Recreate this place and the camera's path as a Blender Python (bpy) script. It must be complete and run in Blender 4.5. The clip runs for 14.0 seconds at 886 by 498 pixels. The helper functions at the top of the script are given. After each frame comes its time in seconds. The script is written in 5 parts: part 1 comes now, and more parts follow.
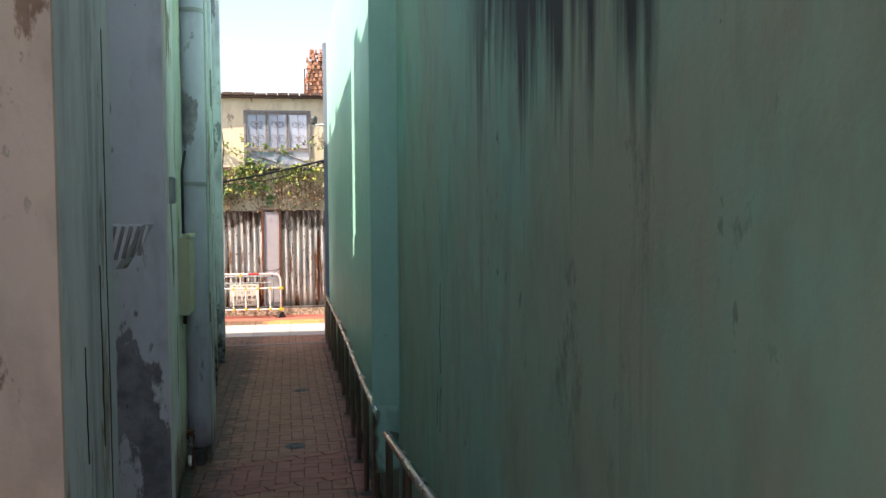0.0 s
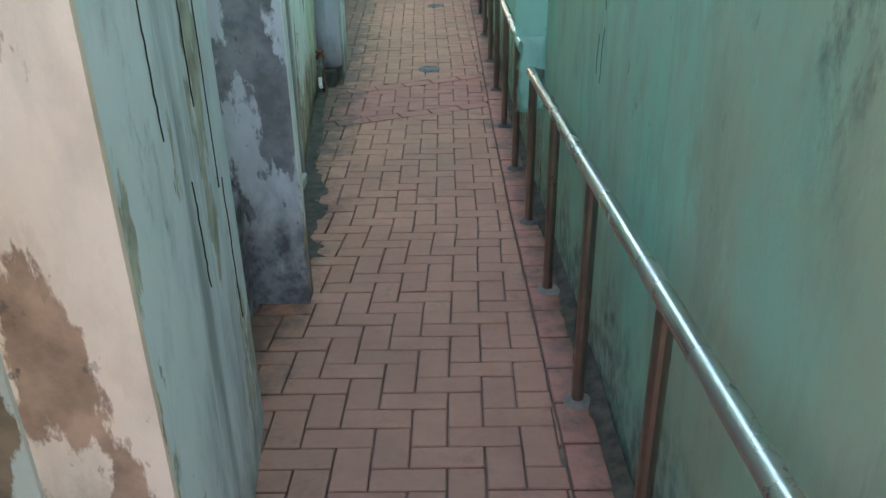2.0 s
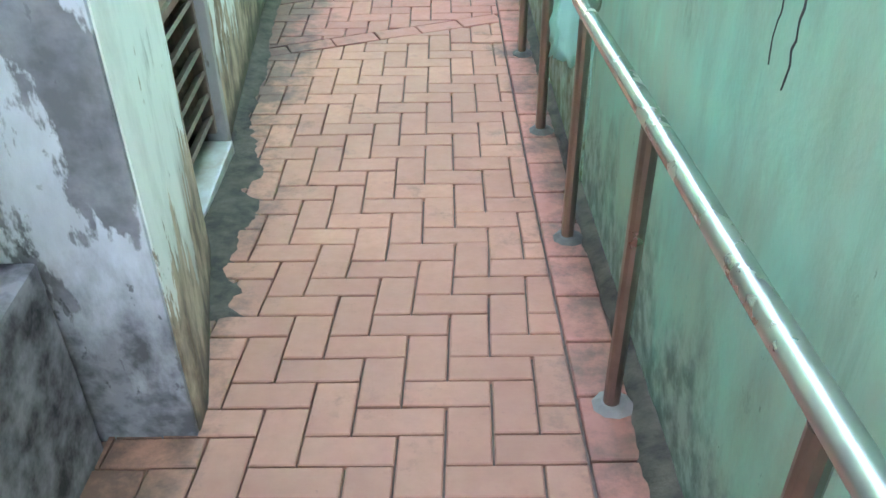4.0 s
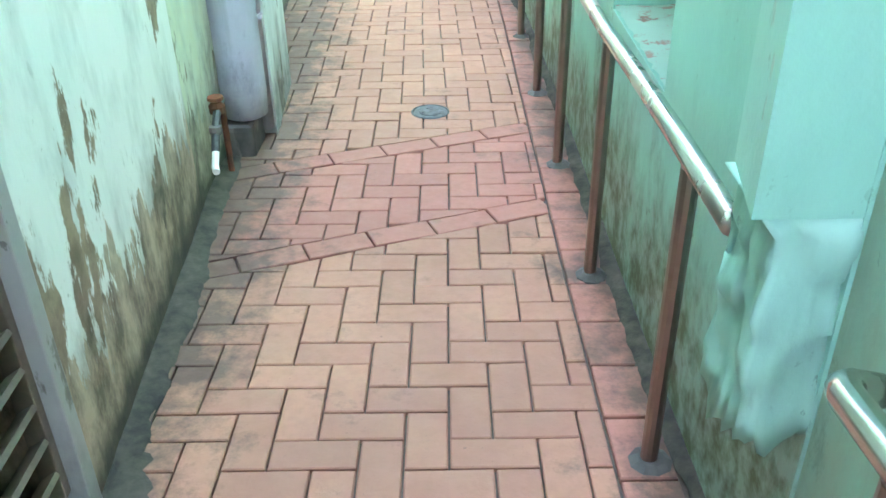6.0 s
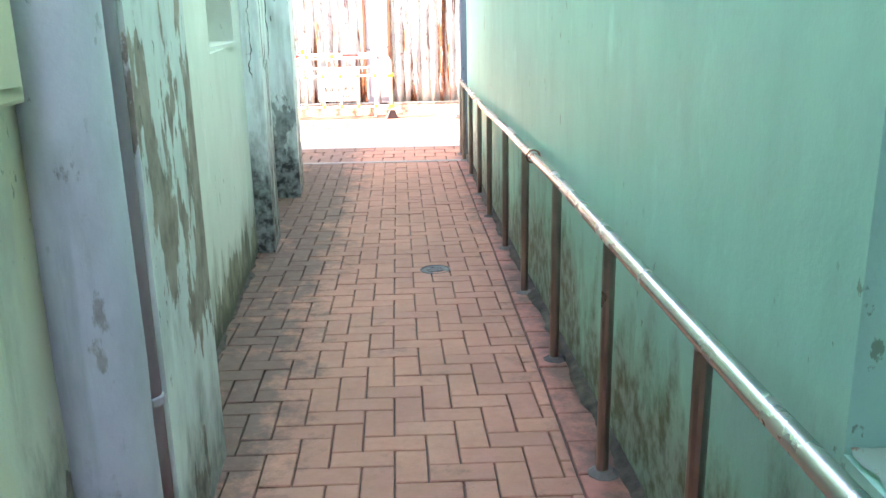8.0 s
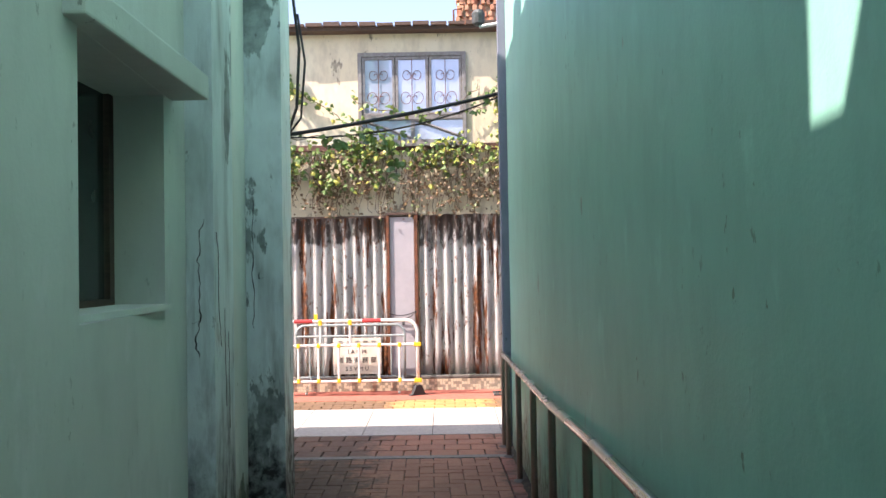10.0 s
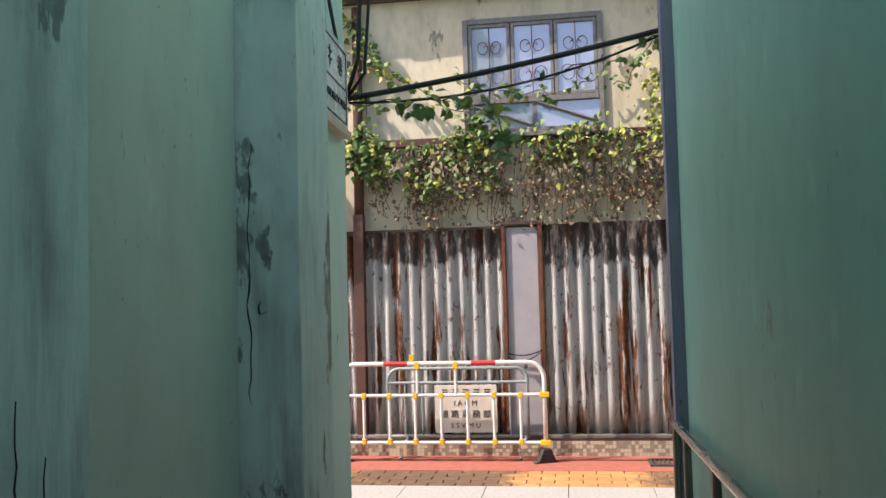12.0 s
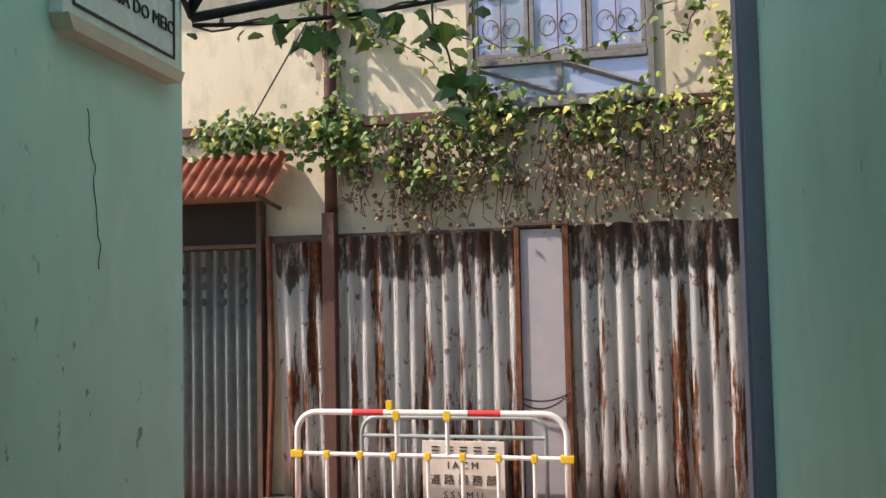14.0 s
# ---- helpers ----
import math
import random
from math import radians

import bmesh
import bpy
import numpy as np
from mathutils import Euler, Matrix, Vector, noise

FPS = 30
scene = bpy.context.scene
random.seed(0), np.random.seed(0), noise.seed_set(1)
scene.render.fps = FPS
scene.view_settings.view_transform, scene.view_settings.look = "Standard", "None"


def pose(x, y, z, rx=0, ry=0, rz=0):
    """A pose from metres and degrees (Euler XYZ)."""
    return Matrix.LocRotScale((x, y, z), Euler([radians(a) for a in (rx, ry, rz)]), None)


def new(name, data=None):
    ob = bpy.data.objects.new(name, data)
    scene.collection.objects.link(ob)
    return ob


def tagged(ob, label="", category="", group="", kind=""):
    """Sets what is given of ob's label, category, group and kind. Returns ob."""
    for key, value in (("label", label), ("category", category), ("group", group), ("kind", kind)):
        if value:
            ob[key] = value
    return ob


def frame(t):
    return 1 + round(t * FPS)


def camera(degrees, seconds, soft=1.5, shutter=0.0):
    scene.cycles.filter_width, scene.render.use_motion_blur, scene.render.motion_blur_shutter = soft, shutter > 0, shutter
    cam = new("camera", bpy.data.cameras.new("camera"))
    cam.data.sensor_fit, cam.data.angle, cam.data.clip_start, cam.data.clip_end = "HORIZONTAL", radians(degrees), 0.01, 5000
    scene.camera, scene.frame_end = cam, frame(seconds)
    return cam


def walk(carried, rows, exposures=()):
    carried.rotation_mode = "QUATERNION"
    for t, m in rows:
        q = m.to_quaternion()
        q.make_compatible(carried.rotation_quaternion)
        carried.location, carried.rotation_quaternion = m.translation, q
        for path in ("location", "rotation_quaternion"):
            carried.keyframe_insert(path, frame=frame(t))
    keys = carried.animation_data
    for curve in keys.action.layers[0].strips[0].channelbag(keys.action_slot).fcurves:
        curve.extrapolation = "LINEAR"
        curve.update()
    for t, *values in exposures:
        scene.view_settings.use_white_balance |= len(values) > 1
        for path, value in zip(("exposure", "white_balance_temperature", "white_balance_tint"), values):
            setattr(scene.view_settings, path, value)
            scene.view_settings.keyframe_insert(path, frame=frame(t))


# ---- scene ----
# plan units are paver-based; UNIT turns them into metres
UNIT = 1.17
cam = camera(54.1, 14.0)
# seconds, x, y, z in plan units, yaw, pitch, roll
ROWS = [
    (0.0, 0.297, 0.121, 2.039, -8.96, -2.87, 0.39),
    (0.5, 0.295, 0.169, 2.061, -2.93, -4.64, 0.42),
    (1.0, 0.301, 0.279, 2.051, -0.64, -10.40, 0.48),
    (1.5, 0.279, 0.423, 2.035, -0.34, -19.73, 0.59),
    (2.0, 0.301, 0.678, 2.009, -0.13, -28.09, 0.81),
    (2.2, 0.306, 0.804, 1.992, 0.32, -30.41, 0.82),
    (4.5, 0.322, 2.619, 1.646, -0.33, -36.34, 0.67),
    (5.0, 0.313, 3.001, 1.591, -0.35, -36.03, 0.71),
    (5.5, 0.281, 3.363, 1.552, -0.14, -34.45, 0.69),
    (6.0, 0.256, 3.746, 1.509, -0.01, -31.09, 0.82),
    (6.5, 0.214, 4.164, 1.462, 0.03, -27.11, 1.03),
    (7.0, 0.205, 4.541, 1.427, -0.07, -23.50, 1.11),
    (7.5, 0.161, 4.860, 1.437, -0.72, -19.99, 0.95),
    (8.0, 0.142, 5.241, 1.427, -1.83, -15.99, 1.09),
    (8.5, 0.104, 5.692, 1.390, -2.38, -10.99, 1.21),
    (9.0, 0.137, 6.142, 1.383, -2.33, -5.86, 1.39),
    (9.2, 0.184, 6.280, 1.351, -2.19, -3.79, 1.30),
    (11.3, 0.053, 8.595, 1.341, 6.33, 2.99, 1.11),
    (11.5, 0.056, 8.804, 1.321, 7.05, 3.01, 1.17),
    (12.0, 0.094, 9.338, 1.343, 8.69, 3.16, 1.46),
    (12.5, 0.191, 9.794, 1.350, 9.74, 3.26, 1.55),
    (13.0, 0.286, 10.308, 1.374, 12.02, 3.16, 1.52),
    (13.5, 0.299, 10.843, 1.466, 11.82, 3.12, 1.50),
    (14.0, 0.298, 11.309, 1.516, 13.10, 3.07, 1.16),
]
# seconds, stops, kelvin, tint: the clip's camera adapts to the shade and back to the street
EXPOSURES = [(0.0, 1.25, 7500, 24), (0.5, 1.25, 7500, 24), (1.0, 1.6, 7400, 17), (1.5, 2.5, 7200, 12), (2.0, 3.15, 7000, 10), (3.2, 4.2, 7200, 13), (4.5, 4.6, 7250, 14), (5.5, 4.6, 7150, 13), (6.5, 4.45, 7100, 17), (7.5, 3.93, 7050, 22), (8.5, 3.1, 7450, 32), (9.0, 2.47, 7300, 33), (10.2, 1.3, 6800, 23), (11.5, 0.85, 6700, 20), (12.5, 0.5, 6900, 20), (14.0, 0.45, 6900, 20)]
walk(cam, [(t, pose(UNIT * x, UNIT * y, UNIT * z, 90 + pitch, roll, yaw)) for t, x, y, z, yaw, pitch, roll in ROWS], EXPOSURES)

# ---- light ----
SUN = Vector((0.85, 0.36, -1.0)).normalized()
world = bpy.data.worlds.new("sky")
scene.world = world
world.use_nodes = True
sky = world.node_tree.nodes.new("ShaderNodeTexSky")
sky.sky_type, sky.sun_disc = "NISHITA", False
sky.sun_elevation = math.asin(-SUN.z)
sky.sun_rotation = math.atan2(-SUN.x, -SUN.y)
sky.dust_density = 2.0
world.node_tree.nodes["Background"].inputs["Strength"].default_value = 0.15
world.node_tree.links.new(sky.outputs["Color"], world.node_tree.nodes["Background"].inputs["Color"])
sun = new("sun", bpy.data.lights.new("sun", "SUN"))
sun.data.energy, sun.data.angle, sun.data.color = 4.5, radians(0.6), (1.0, 0.93, 0.82)
sun.matrix_world = Matrix.Translation((-8, -4, 12)) @ SUN.to_track_quat("-Z", "Y").to_matrix().to_4x4()


# ---- materials ----
def material(name, rough=0.8, metal=0.0):
    m = bpy.data.materials.new(name)
    m.use_nodes = True
    b = m.node_tree.nodes["Principled BSDF"]
    b.inputs["Roughness"].default_value, b.inputs["Metallic"].default_value = rough, metal
    return m, m.node_tree.nodes, m.node_tree.links, b


class Nodes:
    """Short words for the node graph of one material."""

    def __init__(self, name, rough=0.8, metal=0.0):
        self.m, self.n, self.l, self.b = material(name, rough, metal)
        self.where = self.n.new("ShaderNodeNewGeometry").outputs["Position"]

    def noise(self, scale, detail=5, stretch=(1, 1, 1), shift=0.0, rough=0.6):
        mp = self.n.new("ShaderNodeMapping")
        mp.inputs["Scale"].default_value, mp.inputs["Location"].default_value = stretch, (shift, shift * 0.7, shift * 1.3)
        self.l.new(self.where, mp.inputs["Vector"])
        t = self.n.new("ShaderNodeTexNoise")
        t.inputs["Scale"].default_value, t.inputs["Detail"].default_value, t.inputs["Roughness"].default_value = scale, detail, rough
        self.l.new(mp.outputs["Vector"], t.inputs["Vector"])
        return t.outputs["Fac"]

    def ramp(self, value, low, high, a=0.0, b=1.0):
        r = self.n.new("ShaderNodeMapRange")
        for key, v in (("From Min", low), ("From Max", high), ("To Min", a), ("To Max", b)):
            r.inputs[key].default_value = v
        self.l.new(value, r.inputs["Value"])
        return r.outputs["Result"]

    def math(self, kind, a, b):
        r = self.n.new("ShaderNodeMath")
        r.operation = kind
        for k, v in enumerate((a, b)):
            if isinstance(v, (int, float)):
                r.inputs[k].default_value = v
            else:
                self.l.new(v, r.inputs[k])
        return r.outputs[0]

    def mix(self, fac, a, b):
        r = self.n.new("ShaderNodeMix")
        r.data_type = "RGBA"
        for k, v in ((6, a), (7, b)):
            if isinstance(v, tuple):
                r.inputs[k].default_value = (*v, 1)
            else:
                self.l.new(v, r.inputs[k])
        if isinstance(fac, (int, float)):
            r.inputs[0].default_value = fac
        else:
            self.l.new(fac, r.inputs[0])
        return r.outputs[2]

    def axis(self, which):
        s = self.n.new("ShaderNodeSeparateXYZ")
        self.l.new(self.where, s.inputs[0])
        return s.outputs["XYZ".index(which)]

    def bump(self, height, strength=0.3, distance=0.01):
        r = self.n.new("ShaderNodeBump")
        r.inputs["Strength"].default_value, r.inputs["Distance"].default_value = strength, distance
        self.l.new(height, r.inputs["Height"])
        self.l.new(r.outputs["Normal"], self.b.inputs["Normal"])

    def done(self, colour, rough=None):
        if isinstance(colour, tuple):
            self.b.inputs["Base Color"].default_value = (*colour, 1)
        else:
            self.l.new(colour, self.b.inputs["Base Color"])
        if rough is not None:
            self.l.new(rough, self.b.inputs["Roughness"])
        return self.m


def plaster(name, paint, second, under, peel=0.66, streak=0.66, mould=0.5, height=0.45, shift=0.0, dirt=(0.035, 0.038, 0.035), rough=0.75, dry=0.5, runs=None, skirt=0.0):
    """Old limewash: two tints, peeled patches, running streaks, mould that climbs unevenly from the paving."""
    g = Nodes(name, rough)
    c = g.mix(g.ramp(g.noise(0.9, 8, (1, 1, 0.55), shift, 0.68), 0.40, 0.60), paint, second)
    c = g.mix(g.ramp(g.noise(7, 8, (1, 1, 0.45), shift + 3), 0.48, 0.68, 0, 0.5 if streak < 0.7 else 0.18), c, tuple(v * 0.62 for v in second))
    c = g.mix(g.ramp(g.noise(5, 6, (1, 1, 0.5), shift + 8), 0.6, 0.72, 0, 0.35), c, tuple(min(0.85, v * 1.35) for v in paint))
    p = g.ramp(g.noise(2.3, 9, (1, 1, 0.42), shift + 11, 0.62), peel - 0.06, peel - 0.045)
    c = g.mix(p, c, g.mix(g.ramp(g.noise(9, 5, shift=shift), 0.35, 0.65), under, tuple(v * 0.5 for v in under)))
    patch = g.ramp(g.noise(0.9, 4, (1, 1, 0.7), shift + 41), 0.46, 0.62)
    s = g.math("MULTIPLY", g.ramp(g.noise(3.6, 9, (1.4, 1.4, 0.16), shift + 21, 0.68), streak - 0.06, streak + 0.1, 0, 0.6), patch)
    c = g.mix(s, c, dirt)
    blots = g.math("MULTIPLY", g.ramp(g.noise(4.2, 9, (1, 1, 0.55), shift + 61, 0.7), 0.60, 0.70, 0, 0.75 if streak < 0.7 else 0.15), patch)
    c = g.mix(blots, c, dirt)
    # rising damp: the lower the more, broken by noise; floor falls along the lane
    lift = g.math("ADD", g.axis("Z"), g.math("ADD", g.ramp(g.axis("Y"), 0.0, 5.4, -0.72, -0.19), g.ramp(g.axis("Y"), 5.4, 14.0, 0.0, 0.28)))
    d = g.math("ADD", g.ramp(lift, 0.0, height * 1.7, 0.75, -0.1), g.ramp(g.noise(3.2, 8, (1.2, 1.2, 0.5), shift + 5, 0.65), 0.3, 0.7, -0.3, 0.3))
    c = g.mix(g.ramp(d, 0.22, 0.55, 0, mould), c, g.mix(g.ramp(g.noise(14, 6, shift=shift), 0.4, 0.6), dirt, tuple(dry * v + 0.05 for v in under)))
    if skirt:
        rim = g.math("ADD", g.ramp(lift, 0.0, skirt, 1.0, 0.0), g.ramp(g.noise(3.0, 10, (1.3, 1.3, 0.38), shift + 71, 0.68), 0.3, 0.7, -0.55, 0.45))
        bare = g.mix(g.ramp(g.noise(8, 7, (1, 1, 0.5), shift + 73, 0.7), 0.38, 0.6), tuple(0.35 * v for v in under), tuple(min(0.6, 1.25 * v + 0.04) for v in under))
        c = g.mix(g.ramp(rim, 0.42, 0.46, 0, 0.92), c, bare)
        c = g.mix(g.ramp(g.math("ADD", g.ramp(lift, 0.0, 0.22, 0.8, 0.0), g.ramp(g.noise(6, 6, shift=shift + 77), 0.3, 0.7, -0.2, 0.2)), 0.35, 0.7, 0, 0.85), c, dirt)
    if runs:
        z0, z1, y0, y1 = runs
        span = g.math("MULTIPLY", g.ramp(g.axis("Y"), y0, y0 + 0.5), g.ramp(g.axis("Y"), y1 - 0.5, y1, 1, 0))
        fall = g.math("ADD", g.ramp(g.axis("Z"), z0, z1, -0.2, 0.65), g.ramp(g.noise(5, 6, (1, 1.6, 0.12), shift + 31), 0.35, 0.65, -0.3, 0.45))
        c = g.mix(g.math("MULTIPLY", g.ramp(fall, 0.2, 0.6), span), c, (0.012, 0.014, 0.013))
    specks = g.ramp(g.noise(22, 4, (1, 1, 0.6), shift + 2), 0.65, 0.69, 0, 0.7)
    c = g.mix(g.math("MULTIPLY", specks, g.ramp(g.noise(1.4, 4, shift=shift + 51), 0.5, 0.62, 0.05, 0.9)), c, dirt)
    fine = g.math("ADD", g.noise(60, 4), g.math("MULTIPLY", g.noise(6, 6, shift=shift), 2.0))
    g.bump(g.math("SUBTRACT", fine, g.math("MULTIPLY", p, 1.5)), 0.3, 0.0035)
    return g.done(c)


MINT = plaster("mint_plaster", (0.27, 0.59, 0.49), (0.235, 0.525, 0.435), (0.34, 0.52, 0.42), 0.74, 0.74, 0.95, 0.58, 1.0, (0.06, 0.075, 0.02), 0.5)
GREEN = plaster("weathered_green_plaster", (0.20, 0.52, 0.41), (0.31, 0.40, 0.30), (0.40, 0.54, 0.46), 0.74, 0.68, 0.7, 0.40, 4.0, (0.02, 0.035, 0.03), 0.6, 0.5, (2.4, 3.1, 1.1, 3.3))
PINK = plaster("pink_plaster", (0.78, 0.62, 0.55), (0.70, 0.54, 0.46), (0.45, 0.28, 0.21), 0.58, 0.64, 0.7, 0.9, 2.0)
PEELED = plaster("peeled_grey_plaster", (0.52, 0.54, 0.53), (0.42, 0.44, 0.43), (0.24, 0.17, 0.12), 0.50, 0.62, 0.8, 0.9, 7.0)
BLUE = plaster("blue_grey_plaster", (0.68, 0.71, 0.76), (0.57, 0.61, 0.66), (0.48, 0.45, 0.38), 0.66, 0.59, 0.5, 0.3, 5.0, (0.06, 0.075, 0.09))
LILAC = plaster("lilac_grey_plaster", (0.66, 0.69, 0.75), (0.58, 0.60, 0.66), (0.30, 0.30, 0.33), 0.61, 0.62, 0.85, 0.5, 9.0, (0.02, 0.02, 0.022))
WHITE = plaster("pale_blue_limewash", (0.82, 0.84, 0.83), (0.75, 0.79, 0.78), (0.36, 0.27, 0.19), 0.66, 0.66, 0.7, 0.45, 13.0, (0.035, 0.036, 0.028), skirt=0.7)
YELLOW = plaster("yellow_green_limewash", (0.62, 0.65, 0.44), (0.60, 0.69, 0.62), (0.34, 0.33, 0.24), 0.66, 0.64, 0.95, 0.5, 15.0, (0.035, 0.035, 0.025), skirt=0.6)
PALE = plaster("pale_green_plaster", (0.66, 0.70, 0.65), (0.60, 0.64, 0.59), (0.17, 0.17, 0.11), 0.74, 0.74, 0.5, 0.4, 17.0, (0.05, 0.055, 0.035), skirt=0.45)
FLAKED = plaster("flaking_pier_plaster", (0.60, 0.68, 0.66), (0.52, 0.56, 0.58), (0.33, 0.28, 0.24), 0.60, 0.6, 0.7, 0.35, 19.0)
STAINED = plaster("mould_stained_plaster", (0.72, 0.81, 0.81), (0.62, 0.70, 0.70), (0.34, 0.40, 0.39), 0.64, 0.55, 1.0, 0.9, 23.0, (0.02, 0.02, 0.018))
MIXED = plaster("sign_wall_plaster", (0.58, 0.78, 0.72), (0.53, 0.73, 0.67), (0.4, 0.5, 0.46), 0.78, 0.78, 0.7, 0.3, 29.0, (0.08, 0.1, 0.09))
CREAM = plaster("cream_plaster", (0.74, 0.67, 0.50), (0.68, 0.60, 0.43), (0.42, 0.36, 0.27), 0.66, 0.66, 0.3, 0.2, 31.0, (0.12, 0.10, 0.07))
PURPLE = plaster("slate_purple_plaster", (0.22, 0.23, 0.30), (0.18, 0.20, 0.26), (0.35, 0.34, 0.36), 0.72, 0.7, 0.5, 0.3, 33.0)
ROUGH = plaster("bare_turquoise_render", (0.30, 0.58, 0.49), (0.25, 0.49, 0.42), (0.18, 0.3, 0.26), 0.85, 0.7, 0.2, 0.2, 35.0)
CEMENT = plaster("dirty_cement", (0.24, 0.23, 0.21), (0.16, 0.155, 0.14), (0.10, 0.10, 0.09), 0.55, 0.65, 0.4, 0.2, 41.0)
GREYPAINT = plaster("grey_gloss_paint", (0.36, 0.37, 0.38), (0.32, 0.33, 0.34), (0.2, 0.19, 0.17), 0.7, 0.7, 0.4, 0.2, 43.0, (0.04, 0.04, 0.04), 0.45)
PIPEPAINT = plaster("lavender_grey_pipe_paint", (0.42, 0.45, 0.54), (0.56, 0.60, 0.66), (0.34, 0.34, 0.36), 0.65, 0.56, 0.5, 0.4, 47.0, (0.08, 0.08, 0.09), 0.55)
MAUVE = plaster("mauve_paint", (0.44, 0.40, 0.47), (0.50, 0.50, 0.55), (0.3, 0.28, 0.28), 0.62, 0.6, 0.5, 0.4, 49.0)


def simple(name, a, b, scale=8.0, rough=0.6, metal=0.0, bump=0.15, stretch=(1, 1, 1)):
    g = Nodes(name, rough, metal)
    n = g.noise(scale, 6, stretch)
    g.bump(g.noise(scale * 6, 4, stretch), bump, 0.004)
    return g.done(g.mix(g.ramp(n, 0.35, 0.65), a, b), g.ramp(n, 0.3, 0.7, rough - 0.1, rough + 0.12))


STEEL = simple("brushed_steel", (0.62, 0.60, 0.57), (0.56, 0.54, 0.51), 3, 0.24, 1.0, 0.0)
# brown-tinted metal for the handrail posts
BRONZE = simple("brown_steel_post", (0.34, 0.28, 0.245), (0.26, 0.21, 0.185), 5, 0.36, 1.0, 0.02)
STONE = simple("mould_blackened_stone", (0.022, 0.022, 0.026), (0.26, 0.26, 0.29), 11, 0.85, 0.0, 0.6)
RUST = simple("rusty_iron", (0.22, 0.075, 0.035), (0.10, 0.05, 0.03), 12, 0.85, 0.2, 0.5)
DARKWOOD = simple("dark_weathered_wood", (0.07, 0.045, 0.035), (0.12, 0.08, 0.06), 10, 0.8, 0, 0.4, (1, 1, 6))
BROWNPAINT = simple("brown_painted_metal", (0.12, 0.05, 0.035), (0.08, 0.04, 0.03), 6, 0.6)
WHITEPAINT = simple("white_gloss_paint", (0.78, 0.78, 0.76), (0.68, 0.68, 0.66), 12, 0.4)
REDPAINT = simple("red_tape", (0.62, 0.05, 0.05), (0.5, 0.04, 0.04), 12, 0.45)
YELLOWPLASTIC = simple("yellow_plastic", (0.85, 0.55, 0.03), (0.7, 0.44, 0.02), 12, 0.45)
GREYMETAL = simple("galvanised_grey_tube", (0.36, 0.42, 0.42), (0.28, 0.33, 0.34), 12, 0.5, 0.3)
BLACKRUBBER = simple("black_rubber", (0.025, 0.025, 0.027), (0.045, 0.045, 0.045), 14, 0.75)
CABLE = simple("black_cable", (0.015, 0.015, 0.015), (0.03, 0.03, 0.03), 20, 0.6)
IRON = simple("cast_iron_cover", (0.10, 0.115, 0.12), (0.06, 0.065, 0.065), 30, 0.55, 0.5, 0.4)
MARBLE = simple("worn_marble_sill", (0.42, 0.45, 0.46), (0.32, 0.29, 0.25), 9, 0.4)
BROWNPANEL = simple("brown_door_panel", (0.24, 0.16, 0.12), (0.20, 0.13, 0.10), 5, 0.35)
ALUMINIUM = simple("bronze_aluminium_slat", (0.26, 0.21, 0.17), (0.19, 0.155, 0.13), 14, 0.4, 0.5)
# near-black colour that stands in for the shade inside openings
DARK = simple("interior_shade_black", (0.02, 0.017, 0.015), (0.03, 0.025, 0.02), 5, 0.9)
WHITEBOARD = simple("white_painted_board", (0.40, 0.38, 0.41), (0.34, 0.33, 0.36), 4, 0.5)
FRAMEBLUE = simple("weathered_window_frame", (0.24, 0.24, 0.24), (0.18, 0.17, 0.16), 18, 0.7)
SIGNWHITE = simple("white_enamel", (0.80, 0.81, 0.80), (0.74, 0.75, 0.74), 10, 0.25)
SIGNCREAM = simple("peach_sign_edge", (0.74, 0.55, 0.42), (0.66, 0.5, 0.4), 10, 0.6)
INK = simple("black_enamel_lettering", (0.02, 0.02, 0.025), (0.03, 0.03, 0.03), 10, 0.4)
PLATE = simple("dirty_white_plate", (0.62, 0.56, 0.48), (0.70, 0.66, 0.60), 6, 0.5)
TINROOF = simple("red_tin_roof", (0.50, 0.19, 0.11), (0.40, 0.13, 0.08), 7, 0.6)
BOXPAINT = simple("cream_meter_box_paint", (0.60, 0.58, 0.40), (0.52, 0.51, 0.38), 6, 0.5)
BRICKS = simple("broken_red_brick", (0.42, 0.17, 0.10), (0.55, 0.34, 0.22), 9, 0.9, 0, 0.6)
STEM = simple("dry_vine_stem", (0.10, 0.07, 0.045), (0.16, 0.12, 0.08), 20, 0.9)
GREYSLAB = simple("grey_granite_slab", (0.44, 0.43, 0.41), (0.36, 0.35, 0.33), 30, 0.8)
BED = simple("dark_joint_sand", (0.07, 0.055, 0.045), (0.13, 0.10, 0.08), 25, 0.95, 0, 0.5)
DIRT = simple("black_dirt_crust", (0.022, 0.021, 0.017), (0.085, 0.078, 0.06), 14, 0.95, 0, 0.8)
GROUT = simple("grey_grout", (0.28, 0.27, 0.25), (0.2, 0.19, 0.18), 30, 0.9)
REDFLOOR = simple("red_paving_paint", (0.42, 0.13, 0.09), (0.34, 0.11, 0.08), 12, 0.8)


